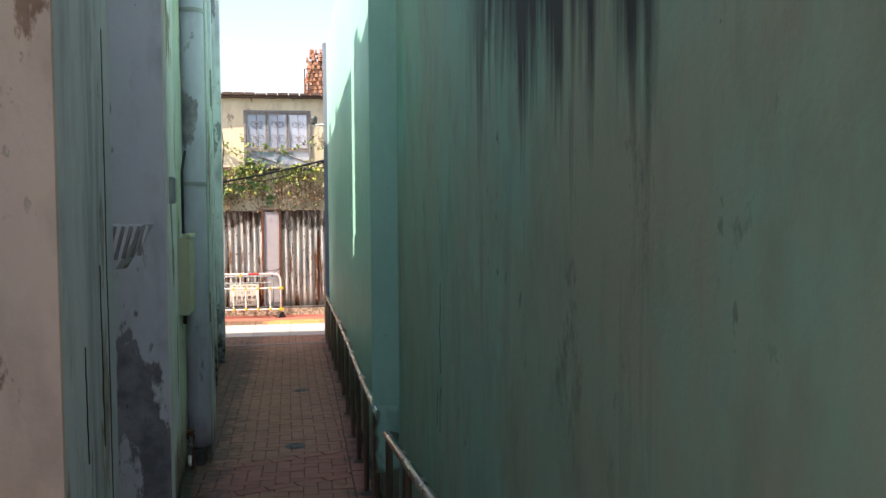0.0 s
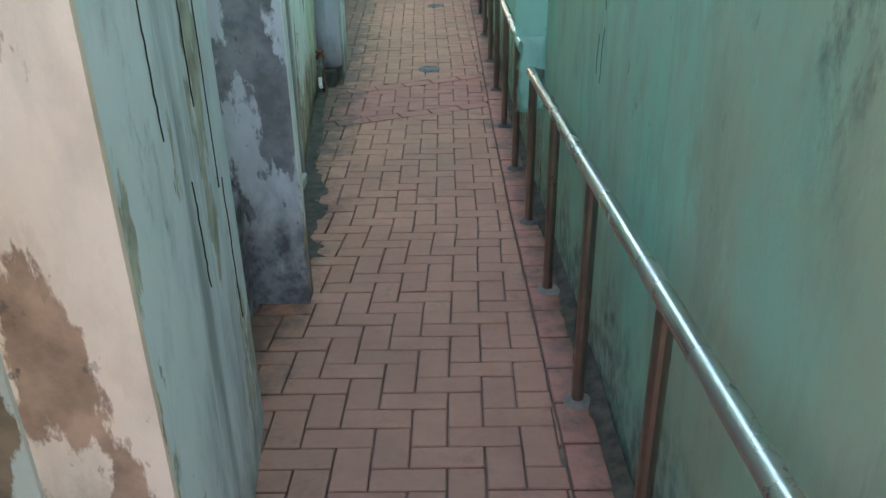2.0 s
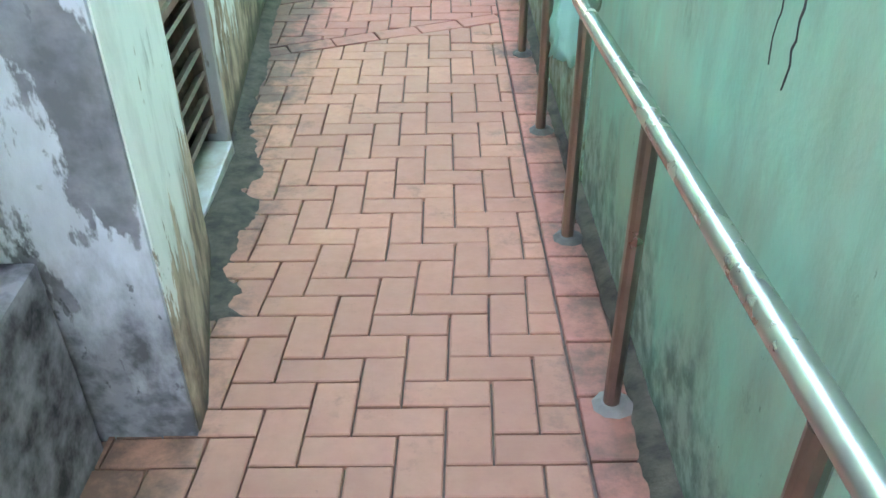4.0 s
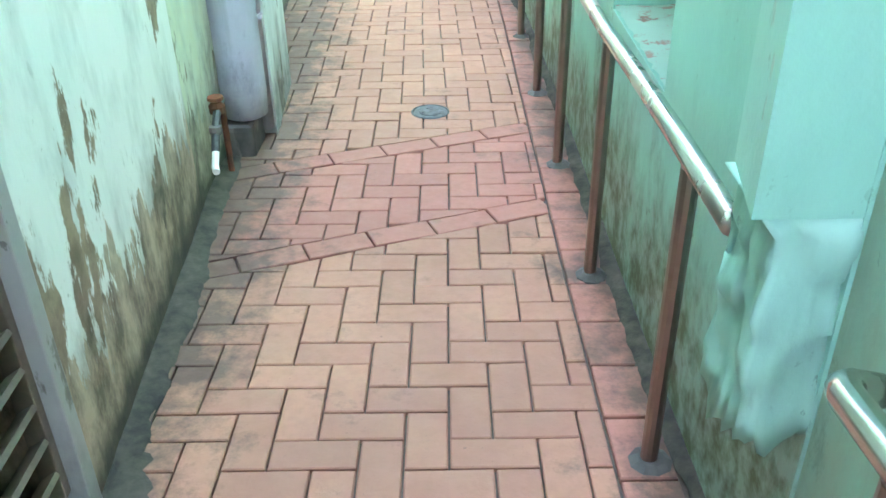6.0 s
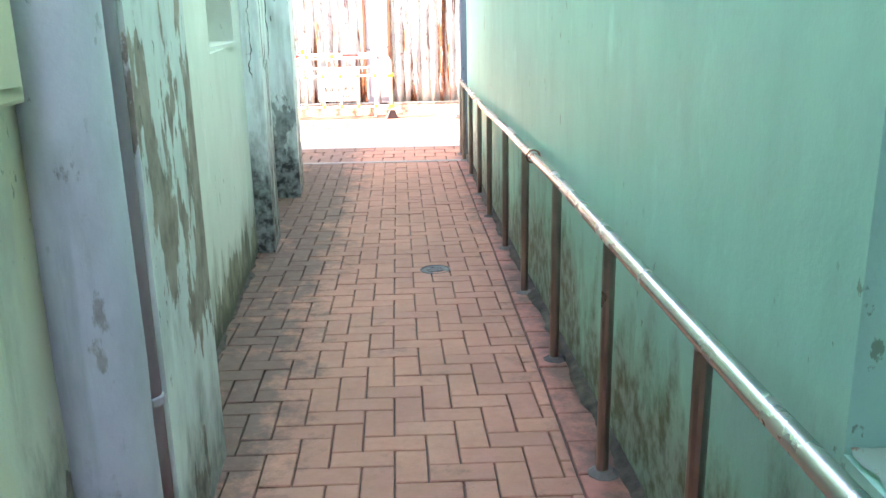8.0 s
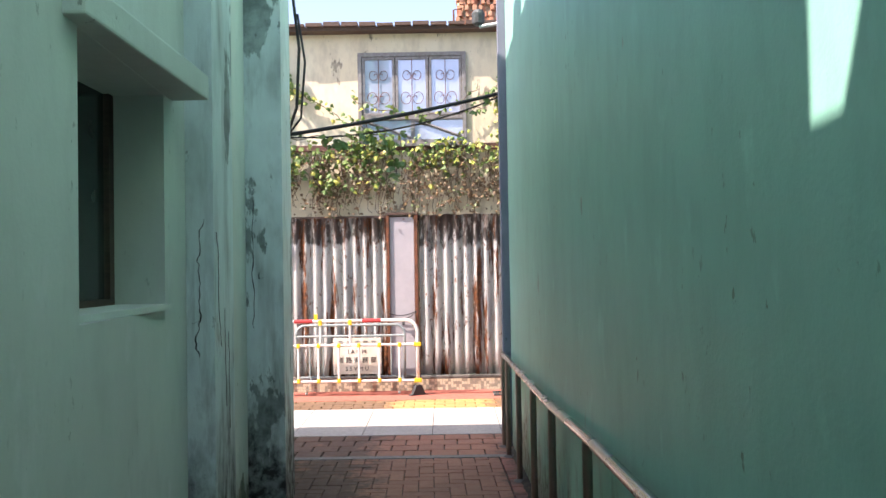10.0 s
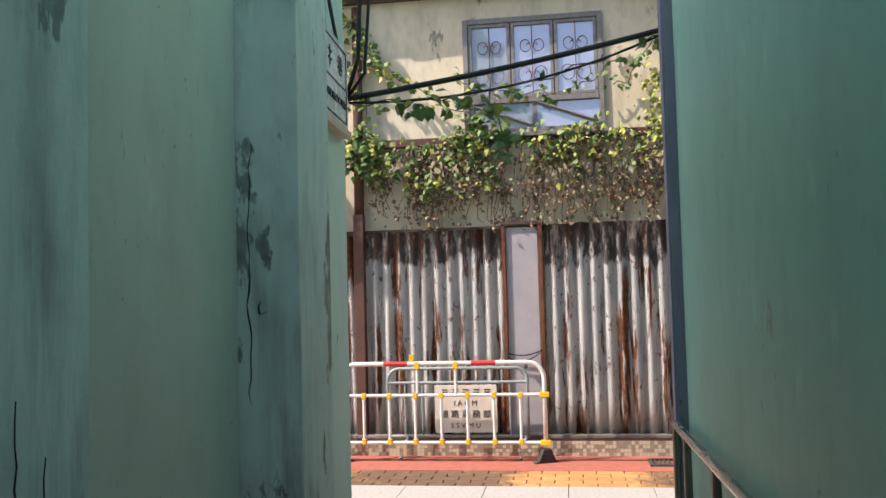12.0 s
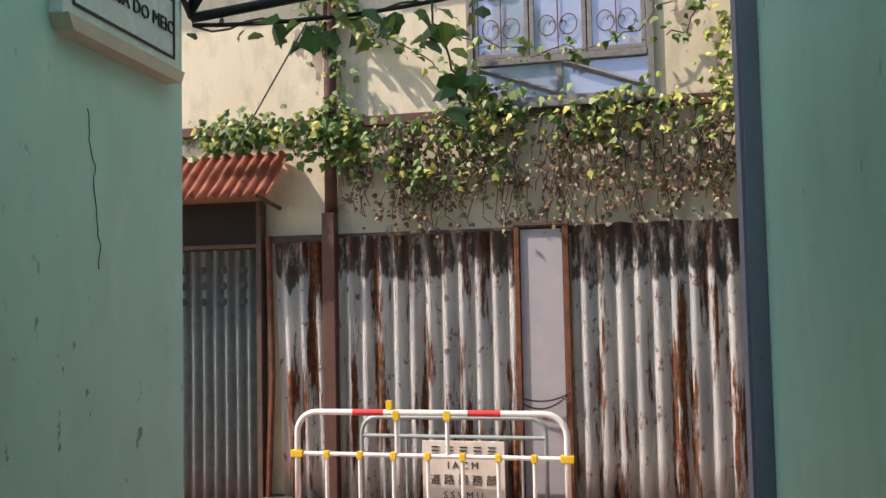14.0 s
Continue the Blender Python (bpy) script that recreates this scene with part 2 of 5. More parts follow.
def corrugated_metal():
    g = Nodes("rusty_galvanised_sheet", 0.42, 0.75)
    zinc = g.mix(g.ramp(g.noise(5, 6, (1, 1, 0.3)), 0.35, 0.65), (0.84, 0.84, 0.82), (0.62, 0.64, 0.65))
    lines = g.ramp(g.noise(6, 6, (1.5, 0.1, 0.13), 3.0, 0.7), 0.53, 0.58)
    pits = g.ramp(g.noise(13, 6, (1, 1, 0.7), 9.0), 0.60, 0.66)
    r = g.math("MAXIMUM", lines, g.math("MULTIPLY", pits, 0.8))
    # ragged dark brown band along the top of the sheets
    dark_top = g.math("MULTIPLY", g.ramp(g.math("ADD", g.axis("Z"), g.ramp(g.noise(9, 3, (1, 0.1, 0.1), 5.0), 0.3, 0.7, -0.12, 0.12)), 1.90, 1.93), g.ramp(g.noise(8, 6, (1.4, 0.1, 0.3), 15.0, 0.7), 0.43, 0.5))
    zinc = g.mix(g.math("MULTIPLY", dark_top, 0.85), zinc, (0.05, 0.035, 0.028))
    rust = g.mix(g.ramp(g.noise(18, 5), 0.35, 0.65), (0.30, 0.11, 0.04), (0.09, 0.045, 0.03))
    g.l.new(g.ramp(r, 0, 1, 0.25, 0.0), g.b.inputs["Metallic"])
    g.bump(g.math("ADD", g.noise(40, 4), r), 0.3, 0.004)
    return g.done(g.mix(r, zinc, rust), g.ramp(r, 0, 1, 0.45, 0.9))


def paver_material(name, a, b, island):
    g = Nodes(name, 0.8)
    if island:
        rnd = g.n.new("ShaderNodeNewGeometry").outputs["Random Per Island"]
    else:
        rnd = g.n.new("ShaderNodeObjectInfo").outputs["Random"]
    c = g.mix(rnd, a, b)
    c = g.mix(g.ramp(g.noise(1.3, 5), 0.42, 0.68, 0, 0.45), c, tuple(v * 0.62 for v in b))
    c = g.mix(g.ramp(g.noise(28, 6, shift=2), 0.4, 0.8, 0, 0.45), c, tuple(v * 0.6 for v in a))
    # darker brown blotches gather along both edges of the lane
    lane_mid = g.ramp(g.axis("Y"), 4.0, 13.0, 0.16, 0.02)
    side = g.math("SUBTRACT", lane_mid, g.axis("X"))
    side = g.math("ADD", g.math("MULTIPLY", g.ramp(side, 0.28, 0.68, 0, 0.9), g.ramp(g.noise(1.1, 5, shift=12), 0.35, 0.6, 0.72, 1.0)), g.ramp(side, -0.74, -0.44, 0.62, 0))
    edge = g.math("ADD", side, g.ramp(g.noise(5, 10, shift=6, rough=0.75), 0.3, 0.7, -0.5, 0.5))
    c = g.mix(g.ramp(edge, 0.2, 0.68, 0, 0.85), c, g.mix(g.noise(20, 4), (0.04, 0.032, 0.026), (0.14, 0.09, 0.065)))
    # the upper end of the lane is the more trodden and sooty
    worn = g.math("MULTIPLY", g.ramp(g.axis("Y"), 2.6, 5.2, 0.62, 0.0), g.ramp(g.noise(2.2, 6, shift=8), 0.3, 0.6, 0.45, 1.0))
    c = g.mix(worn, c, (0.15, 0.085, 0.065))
    c = g.mix(g.ramp(g.noise(55, 3, shift=4), 0.70, 0.76, 0, 0.6), c, (0.10, 0.07, 0.06))
    g.bump(g.math("ADD", g.noise(90, 4), g.noise(9, 5)), 0.3, 0.004)
    return g.done(c, g.ramp(g.noise(12, 4), 0.3, 0.7, 0.62, 0.85))


SHEET = corrugated_metal()
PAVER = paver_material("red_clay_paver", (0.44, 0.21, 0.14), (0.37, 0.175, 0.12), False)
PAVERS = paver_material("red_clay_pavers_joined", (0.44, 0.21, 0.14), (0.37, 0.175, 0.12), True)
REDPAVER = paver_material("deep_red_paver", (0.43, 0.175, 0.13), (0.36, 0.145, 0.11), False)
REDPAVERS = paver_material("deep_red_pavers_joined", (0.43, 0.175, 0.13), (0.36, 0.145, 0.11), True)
OCHREPAVER = paver_material("ochre_paver", (0.60, 0.33, 0.12), (0.52, 0.27, 0.10), False)


def leaf_material(name, a, b, c3):
    g = Nodes(name, 0.55)
    rnd = g.n.new("ShaderNodeNewGeometry").outputs["Random Per Island"]
    c = g.mix(g.ramp(rnd, 0.0, 0.7), a, b)
    c = g.mix(g.ramp(rnd, 0.8, 0.86), c, c3)
    g.b.inputs["Transmission Weight"].default_value = 0.0
    g.b.inputs["Subsurface Weight"].default_value = 0.15
    g.b.inputs["Subsurface Radius"].default_value = (0.01, 0.015, 0.005)
    return g.done(c)


LEAF = leaf_material("green_vine_leaf", (0.07, 0.14, 0.03), (0.13, 0.20, 0.04), (0.34, 0.34, 0.06))
LIMELEAF = leaf_material("lime_vine_leaf", (0.24, 0.30, 0.05), (0.32, 0.36, 0.07), (0.42, 0.40, 0.10))
DRYLEAF = leaf_material("dry_brown_leaf", (0.10, 0.06, 0.03), (0.20, 0.13, 0.065), (0.11, 0.14, 0.05))


def glass_material():
    m, n, l, b = material("window_glass", 0.04)
    b.inputs["Base Color"].default_value = (0.05, 0.06, 0.08, 1)
    b.inputs["Specular IOR Level"].default_value = 0.9
    b.inputs["Coat Weight"].default_value = 1.0
    b.inputs["Coat Roughness"].default_value = 0.02
    b.inputs["Metallic"].default_value = 0.35
    b.inputs["Base Color"].default_value = (0.45, 0.5, 0.62, 1)
    return m


GLASS = glass_material()
DARKGLASS = simple("dark_dusty_glass", (0.03, 0.04, 0.04), (0.05, 0.06, 0.06), 6, 0.15, 0, 0.0)


# ---- building blocks ----
def part(name, bm, mat, parent=None, label="", smooth=False):
    """One mesh out of a bmesh in plan units, under its thing."""
    bm.transform(Matrix.Scale(UNIT, 4))
    bmesh.ops.recalc_face_normals(bm, faces=bm.faces)
    me = bpy.data.meshes.new(name)
    bm.to_mesh(me)
    bm.free()
    if smooth:
        for p in me.polygons:
            p.use_smooth = True
    me.materials.append(mat)
    ob = new(name, me)
    if parent is not None:
        ob.parent = parent
        ob.matrix_parent_inverse = parent.matrix_basis.inverted()
    if label:
        ob["label"] = label
    return ob


def thing(name, x, y, z, label, category, group="", kind=""):
    ob = new(name)
    ob.empty_display_size = 0.1
    ob.matrix_basis = Matrix.Translation((UNIT * x, UNIT * y, UNIT * z))
    return tagged(ob, label, category, group, kind)


def structure(ob, label, category):
    return tagged(ob, label, category, "", "structure")


def box(bm, x0, x1, y0, y1, z0, z1, bevel=0.0, m=None):
    r = bmesh.ops.create_cube(bm, size=1)
    vs = r["verts"]
    t = Matrix.Translation(((x0 + x1) / 2, (y0 + y1) / 2, (z0 + z1) / 2)) @ Matrix.Diagonal((x1 - x0, y1 - y0, z1 - z0, 1))
    bmesh.ops.transform(bm, matrix=(m @ t) if m else t, verts=vs)
    if bevel:
        es = list({e for v in vs for e in v.link_edges})
        bmesh.ops.bevel(bm, geom=es, offset=bevel, segments=2, affect="EDGES", profile=0.6)
    return bm


def boxes(*args, bevel=0.0):
    bm = bmesh.new()
    for a in args:
        box(bm, *a, bevel=bevel)
    return bm


def prism(bm, pts, z0, z1):
    """A footprint raised from z0 to z1."""
    lo = [bm.verts.new((x, y, z0)) for x, y in pts]
    hi = [bm.verts.new((x, y, z1)) for x, y in pts]
    bm.faces.new(lo[::-1])
    bm.faces.new(hi)
    for k in range(len(pts)):
        j = (k + 1) % len(pts)
        bm.faces.new((lo[k], lo[j], hi[j], hi[k]))
    return bm


def tube(bm, pts, r, n=10, caps=True):
    """A round bar through the points."""
    pts = [Vector(p) for p in pts]
    rings, up = [], None
    for k, p in enumerate(pts):
        d = (pts[min(k + 1, len(pts) - 1)] - pts[max(k - 1, 0)]).normalized()
        if up is None:
            up = Vector((0, 0, 1)) if abs(d.z) < 0.9 else Vector((1, 0, 0))
        side = d.cross(up).normalized()
        up = side.cross(d).normalized()
        rings.append([bm.verts.new(p + r * (math.cos(a) * side + math.sin(a) * up)) for a in (2 * math.pi * i / n for i in range(n))])
    for a, b in zip(rings, rings[1:]):
        for i in range(n):
            bm.faces.new((a[i], a[(i + 1) % n], b[(i + 1) % n], b[i]))
    if caps:
        bm.faces.new(rings[0][::-1])
        bm.faces.new(rings[-1])
    return bm


def bar(*pts, r=0.01, n=10):
    return tube(bmesh.new(), pts, r, n)


def lathe(profile, n=20, at=(0, 0, 0)):
    """A turned shape about z: (radius, height) rows."""
    bm = bmesh.new()
    rings = [[bm.verts.new((at[0] + r * math.cos(2 * math.pi * i / n), at[1] + r * math.sin(2 * math.pi * i / n), at[2] + z)) for i in range(n)] for r, z in profile]
    for a, b in zip(rings, rings[1:]):
        for i in range(n):
            bm.faces.new((a[i], a[(i + 1) % n], b[(i + 1) % n], b[i]))
    bm.faces.new(rings[0][::-1])
    bm.faces.new(rings[-1])
    return bm


def lettering(text, size, m, mat, parent, name="lettering"):
    """Words in the built-in font as a thin mesh; m places its baseline centre in plan units."""
    cu = bpy.data.curves.new(name, "FONT")
    cu.body, cu.size, cu.align_x, cu.extrude, cu.resolution_u = text, size, "CENTER", 0.0015, 2
    tmp = bpy.data.objects.new(name, cu)
    scene.collection.objects.link(tmp)
    bpy.context.view_layer.update()
    me = bpy.data.meshes.new_from_object(tmp.evaluated_get(bpy.context.evaluated_depsgraph_get()))
    bpy.data.objects.remove(tmp)
    bm = bmesh.new()
    bm.from_mesh(me)
    bpy.data.meshes.remove(me)
    bm.transform(m)
    ob = part(name, bm, mat, parent)
    ob["kind"] = "stuff"
    return ob


PROFILE = [(-10.0, 0.66), (-0.6, 0.66), (0.0, 0.62), (3.6, 0.27), (4.6, 0.165), (6.0, 0.085), (7.3, 0.055), (8.45, 0.035), (9.4, -0.005), (10.3, -0.03), (11.3, -0.07), (12.1, -0.08), (14.2, -0.08), (16.7, -0.042), (60.0, -0.042)]


def ground(y):
    """The paving's height along the lane."""
    for (a, za), (b, zb) in zip(PROFILE, PROFILE[1:]):
        if y <= b:
            return za + (zb - za) * (y - a) / (b - a)
    return 0.0


def rail_x(y):
    return float(np.interp(y, [0, 4.5, 7.5, 10.3, 12.0, 14.0], [0.70, 0.685, 0.668, 0.655, 0.63, 0.58]))


def right_x(y):
    return float(np.interp(y, [0, 4.4, 7.3, 9.6, 11.2, 14.0], [0.745, 0.77, 0.76, 0.715, 0.69, 0.645]))


def left_x(y):
    return float(np.interp(y, [0, 2.7, 3.5, 4.45, 5.0, 6.9, 7.6, 10.3, 12.0, 13.4], [-0.42, -0.42, -0.30, -0.42, -0.46, -0.62, -0.65, -0.89, -1.0, -1.08]))


# ---- ground ----
bm = bmesh.new()
ys = sorted({y for y, _ in PROFILE} | {13.4, 20.0})
rows = [[bm.verts.new((x, y, ground(y) - 0.016)) for x in (-40, -6, -2, 2, 6, 40)] for y in ys]
for a, b in zip(rows, rows[1:]):
    for k in range(5):
        bm.faces.new((a[k], a[k + 1], b[k + 1], b[k]))
floor_bed = structure(part("ground", bm, BED), "dark sandy bed under the paving of the lane", "ground")

# ---- walls beside the lane ----
ROOF, TOP, LOW = 3.3, 5.0, 4.7


def left_mass(name, face, mat, label, top=TOP, roof=ROOF, back=-1.25):
    """A house front along its face line (plan points, far end last), with a thin parapet added above to shade the lane.
    """
    bm = bmesh.new()
    prism(bm, [*face, (-4.0, face[-1][1]), (-4.0, face[0][1])], -0.4, roof)
    prism(bm, [*face, (back, face[-1][1]), (back, face[0][1])], roof, top)
    return structure(part(name, bm, mat), label, "wall")


wall_near = left_mass("wall_peeled", [(-0.42, -0.4), (-0.42, 1.70)], PEELED, "grey plaster wall with large brown peeled patches", LOW)
bm = prism(bmesh.new(), [(-0.60, 1.66), (-0.318, 1.66), (-0.318, 1.685), (-0.60, 1.685)], -0.4, LOW)
structure(part("wall_return", bm, PEELED), "grey plaster return with brown peeled edge", "wall")
bm = prism(bmesh.new(), [(-0.318, 1.67), (-0.12, 1.67), (-0.12, 1.685), (-0.318, 1.685)], -0.4, LOW)
structure(part("wall_pink", bm, PINK), "faded pink plaster pier face, brown stains", "wall")
left_mass("wall_blue", [(-0.122, 1.686), (-0.25, 2.72)], BLUE, "blue-grey streaked plaster pier beside the lane", LOW)
left_mass("wall_recess", [(-0.52, 2.722), (-0.52, 3.50)], LILAC, "recessed grey plaster wall between two piers", LOW)
bm = prism(bmesh.new(), [(-0.60, 3.498), (-0.225, 3.498), (-0.225, 3.51), (-0.60, 3.51)], -0.4, LOW)
structure(part("wall_lilac", bm, LILAC), "lilac-grey pier face with black mould near the ground", "wall")
left_mass("wall_limewash", [(-0.222, 3.512), (-0.225, 3.60), (-0.375, 4.28), (-0.57, 4.285)], WHITE, "pale blue limewashed pier, peeling near the ground")
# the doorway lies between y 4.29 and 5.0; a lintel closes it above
# the recess gets its shade from the near-black colour
left_mass("wall_doorway", [(-0.75, 4.287), (-0.75, 4.998)], DARK, "recess behind the louvred door, its shade painted near-black")
bm = prism(bmesh.new(), [(-0.42, 4.287), (-0.47, 4.998), (-0.74, 4.998), (-0.74, 4.287)], 2.25, TOP)
structure(part("wall_lintel", bm, WHITE), "limewashed wall over the louvred door", "wall")
left_mass("wall_white", [(-0.47, 5.0), (-0.600, 6.40)], WHITE, "white-blue limewashed wall with brown and grey peeled base")
left_mass("wall_yellow", [(-0.602, 6.402), (-0.625, 7.10)], YELLOW, "yellow-green stained wall behind the pipes")
left_mass("wall_pier", [(-0.64, 7.102), (-0.455, 7.105), (-0.495, 7.74), (-0.67, 7.755)], FLAKED, "flaking grey pier with brown patches", 3.22, 3.2, back=-0.74)
bm = prism(bmesh.new(), [(-0.64, 7.102), (-0.455, 7.105), (-0.48, 7.50), (-0.74, 7.50), (-0.74, 7.102)], 3.222, TOP)
structure(part("wall_pier_top", bm, FLAKED), "upper part of the flaking grey pier", "wall")
# pale green wall with a window opening
WIN = (9.18, 10.03, 1.22, 1.96)


def left_line(y):
    return -0.645 + (y - 7.6) * (-0.85 + 0.645) / (10.35 - 7.6)


bm = bmesh.new()
for y0, y1, z0, z1 in ((7.86, WIN[0], -0.4, TOP), (WIN[1], 10.35, -0.4, TOP), (WIN[0], WIN[1], -0.4, WIN[2]), (WIN[0], WIN[1], WIN[3], TOP), (7.757, 7.86, -0.4, 3.22)):
    prism(bm, [(left_line(y0), y0), (left_line(y1), y1), (left_line(y1) - 0.3, y1), (left_line(y0) - 0.3, y0)], z0, z1)
box(bm, -4.0, -1.15, 7.757, 10.35, -0.4, ROOF)
wall_pale = structure(part("wall_pale", bm, PALE), "pale green plaster wall with a small deep window", "wall")
left_mass("wall_pier_mould", [(-1.0, 10.352), (-0.745, 10.355), (-0.78, 10.80), (-0.93, 10.82)], STAINED, "pale pier with cracks and black mould at its foot")
left_mass("wall_far_green", [(-0.93, 10.822), (-1.03, 12.118)], PALE, "grey-green plaster wall near the street")
left_mass("wall_pier_grey", [(-1.12, 12.12), (-0.815, 12.13), (-0.85, 12.62), (-1.07, 12.63)], STAINED, "grey streaked pier near the street corner")
left_mass("wall_corner", [(-1.02, 12.632), (-1.07, 13.70)], MIXED, "mint corner wall that carries the street sign")

# right side: weathered wall first, then the hanging pilaster and the long mint wall
bm = prism(bmesh.new(), [(0.79, -0.4), (0.775, 4.68), (4.0, 4.68), (4.0, -0.4)], -0.4, 4.2)
structure(part("wall_green", bm, GREEN), "weathered green plaster wall with black streaks", "wall")
RWIN = (5.68, 6.38, 0.765, 2.15)
bm = bmesh.new()
stops = [4.682, RWIN[0], RWIN[1], 7.3, 9.6, 11.2, 13.97]
for y0, y1 in zip(stops, stops[1:]):
    spans = ((-0.4, RWIN[2]), (RWIN[3], 4.6)) if y0 == RWIN[0] else ((-0.4, 4.6),)
    for z0, z1 in spans:
        prism(bm, [(right_x(y0), y0), (right_x(y1), y1), (1.1, y1), (1.1, y0)], z0, z1)
box(bm, 1.1, 4.0, 4.682, 13.97, -0.4, 4.6)
bmesh.ops.remove_doubles(bm, verts=bm.verts, dist=0.0005)
structure(part("wall_mint", bm, MINT), "long mint green plaster wall beside the handrail", "wall")
bm = bmesh.new()
prism(bm, [(0.63, 4.684), (0.778, 4.684), (0.778, 4.86), (0.66, 4.86)], 0.98, 4.6)
structure(part("pilaster", bm, MINT), "mint pilaster that stops above the paving", "wall")
# its broken lower corner: a lumpy block of bare render
bm = bmesh.new()
bmesh.ops.create_cube(bm, size=1)
bmesh.ops.subdivide_edges(bm, edges=bm.edges[:], cuts=9, use_grid_fill=True)
for v in bm.verts:
    p = Vector((0.708 + v.co.x * 0.13, 4.768 + v.co.y * 0.165, 0.80 + v.co.z * 0.36))
    q = noise.noise(p * 14) * 0.024 + noise.noise(p * 45) * 0.014
    if v.co.z < 0.49:
        p.x += max(0.0, 0.3 - v.co.x) * (0.03 + q * 1.5)
        p.y += q
        p.z += q * (1.4 if v.co.z < -0.3 else 0.3) + max(0, v.co.x) * 0.05 * (v.co.z < 0)
    v.co = p
structure(part("pilaster_broken_end", bm, ROUGH, None, "", True), "broken lower end of the pilaster, rough turquoise render", "wall")
bm = boxes((0.585, 0.75, 13.972, 14.12, -0.12, 4.6))
bmesh.ops.bevel(bm, geom=bm.edges[:], offset=0.012, segments=2, affect="EDGES")
structure(part("wall_edging", bm, PURPLE), "slate-purple painted edging at the street corner", "trim")
bm = boxes((0.752, 4.0, 13.974, 14.1, -0.4, 4.6))
structure(part("wall_street_side", bm, MINT), "mint wall turning into the street", "wall")
# unseen walls added behind the start of the walk, enclosing a sunlit source of bounce
structure(part("unseen_wall_behind", boxes((-5, 5, -9.3, -9.0, -0.5, 3.6)), CREAM), "unseen plaster wall added behind the start for bounced light", "wall")
for x in (-5.3, 5.0):
    structure(part("unseen_wall_side", boxes((x, x + 0.3, -9.0, -0.4, -0.5, 3.6)), CREAM), "unseen plaster wall added beside the start for bounced light", "wall")


def crack(parent, path, side, width=0.005):
    """A dark fissure a hair proud of a wall face; side is the way that the face looks."""
    bm = bmesh.new()
    pts = [Vector(p) for p in path]
    fine = []
    for a, b in zip(pts, pts[1:]):
        fine += [a.lerp(b, k / 12) for k in range(12)]
    fine.append(pts[-1])
    out = Vector(side)
    prev = None
    for k, p in enumerate(fine):
        w = width * (0.35 + abs(noise.noise(p * 9)) * 1.6) * min(1.0, (k + 0.4) / 4, (len(fine) - k) / 4)
        across = Vector((-out.y, out.x, 0))
        p = p + across * (noise.noise(p * 13) * 0.012 + noise.noise(p * 47) * 0.010)
        ring = [bm.verts.new(p + across * w + out * 0.0005), bm.verts.new(p + out * 0.003), bm.verts.new(p - across * w + out * 0.0005)]
        if prev:
            bm.faces.new((prev[0], ring[0], ring[1], prev[1]))
            bm.faces.new((prev[1], ring[1], ring[2], prev[2]))
        prev = ring
    return part("crack", bm, INK, parent)


walls = {o.name: o for o in scene.objects}
gw = walls["wall_green"]
for y0, z0, y1, z1, w in ((3.25, 1.76, 3.27, 1.42, 0.016), (3.26, 1.37, 3.29, 1.19, 0.015), (3.34, 1.33, 3.35, 1.2, 0.008)):
    face = 0.785 + (y0 + 0.4) * (0.775 - 0.785) / 5.08
    crack(gw, [(face + 0.003, y0, z0), (face + 0.003, (y0 + y1) / 2 + 0.01, (z0 + z1) / 2), (face + 0.003, y1, z1)], (-1, 0, 0), w)
bw = walls["wall_blue"]
for k, (u, z0, z1) in enumerate(((0.78, 2.5, 1.2), (0.62, 1.9, 1.45), (0.30, 1.75, 1.5), (0.5, 1.35, 1.1), (0.85, 1.2, 0.8))):
    crack(bw, [(-0.122 - 0.128 * u, 1.686 + 1.034 * u, z0), (-0.122 - 0.128 * (u + 0.02), 1.686 + 1.034 * (u + 0.02), z1)], (0.992, 0.123, 0), 0.0035)
pw = walls["wall_pier_mould"]
crack(pw, [(-0.775, 10.3525, 1.55), (-0.80, 10.3525, 1.50), (-0.805, 10.3525, 1.35), (-0.80, 10.3525, 1.2), (-0.81, 10.3525, 1.1), (-0.80, 10.3525, 1.02)], (0, -1, 0), 0.003)
crack(pw, [(-0.80, 10.3525, 1.16), (-0.835, 10.3525, 1.15)], (0, -1, 0), 0.003)
crack(pw, [(-0.7475, 10.40, 1.5), (-0.749, 10.43, 1.42), (-0.7505, 10.44, 1.2), (-0.753, 10.48, 1.05)], (0.997, 0.078, 0), 0.003)
crack(pw, [(-0.759, 10.56, 1.2), (-0.7605, 10.58, 0.8)], (0.997, 0.078, 0), 0.0025)
crack(pw, [(-0.765, 10.64, 1.1), (-0.7665, 10.66, 0.7)], (0.997, 0.078, 0), 0.003)
pg = walls["wall_pier_grey"]
crack(pg, [(-0.95, 12.1235, 1.345), (-0.95, 12.1235, 1.30), (-0.925, 12.1235, 1.31)], (0, -1, 0), 0.007)
crack(pg, [(-0.985, 12.1225, 1.9), (-0.99, 12.1225, 1.5), (-0.985, 12.1225, 1.0)], (0, -1, 0), 0.0035)
cw = walls["wall_corner"]
crack(cw, [(-1.0435, 13.19, 2.0), (-1.0455, 13.23, 1.85), (-1.0465, 13.25, 1.6)], (0.999, 0.02, 0), 0.0012)

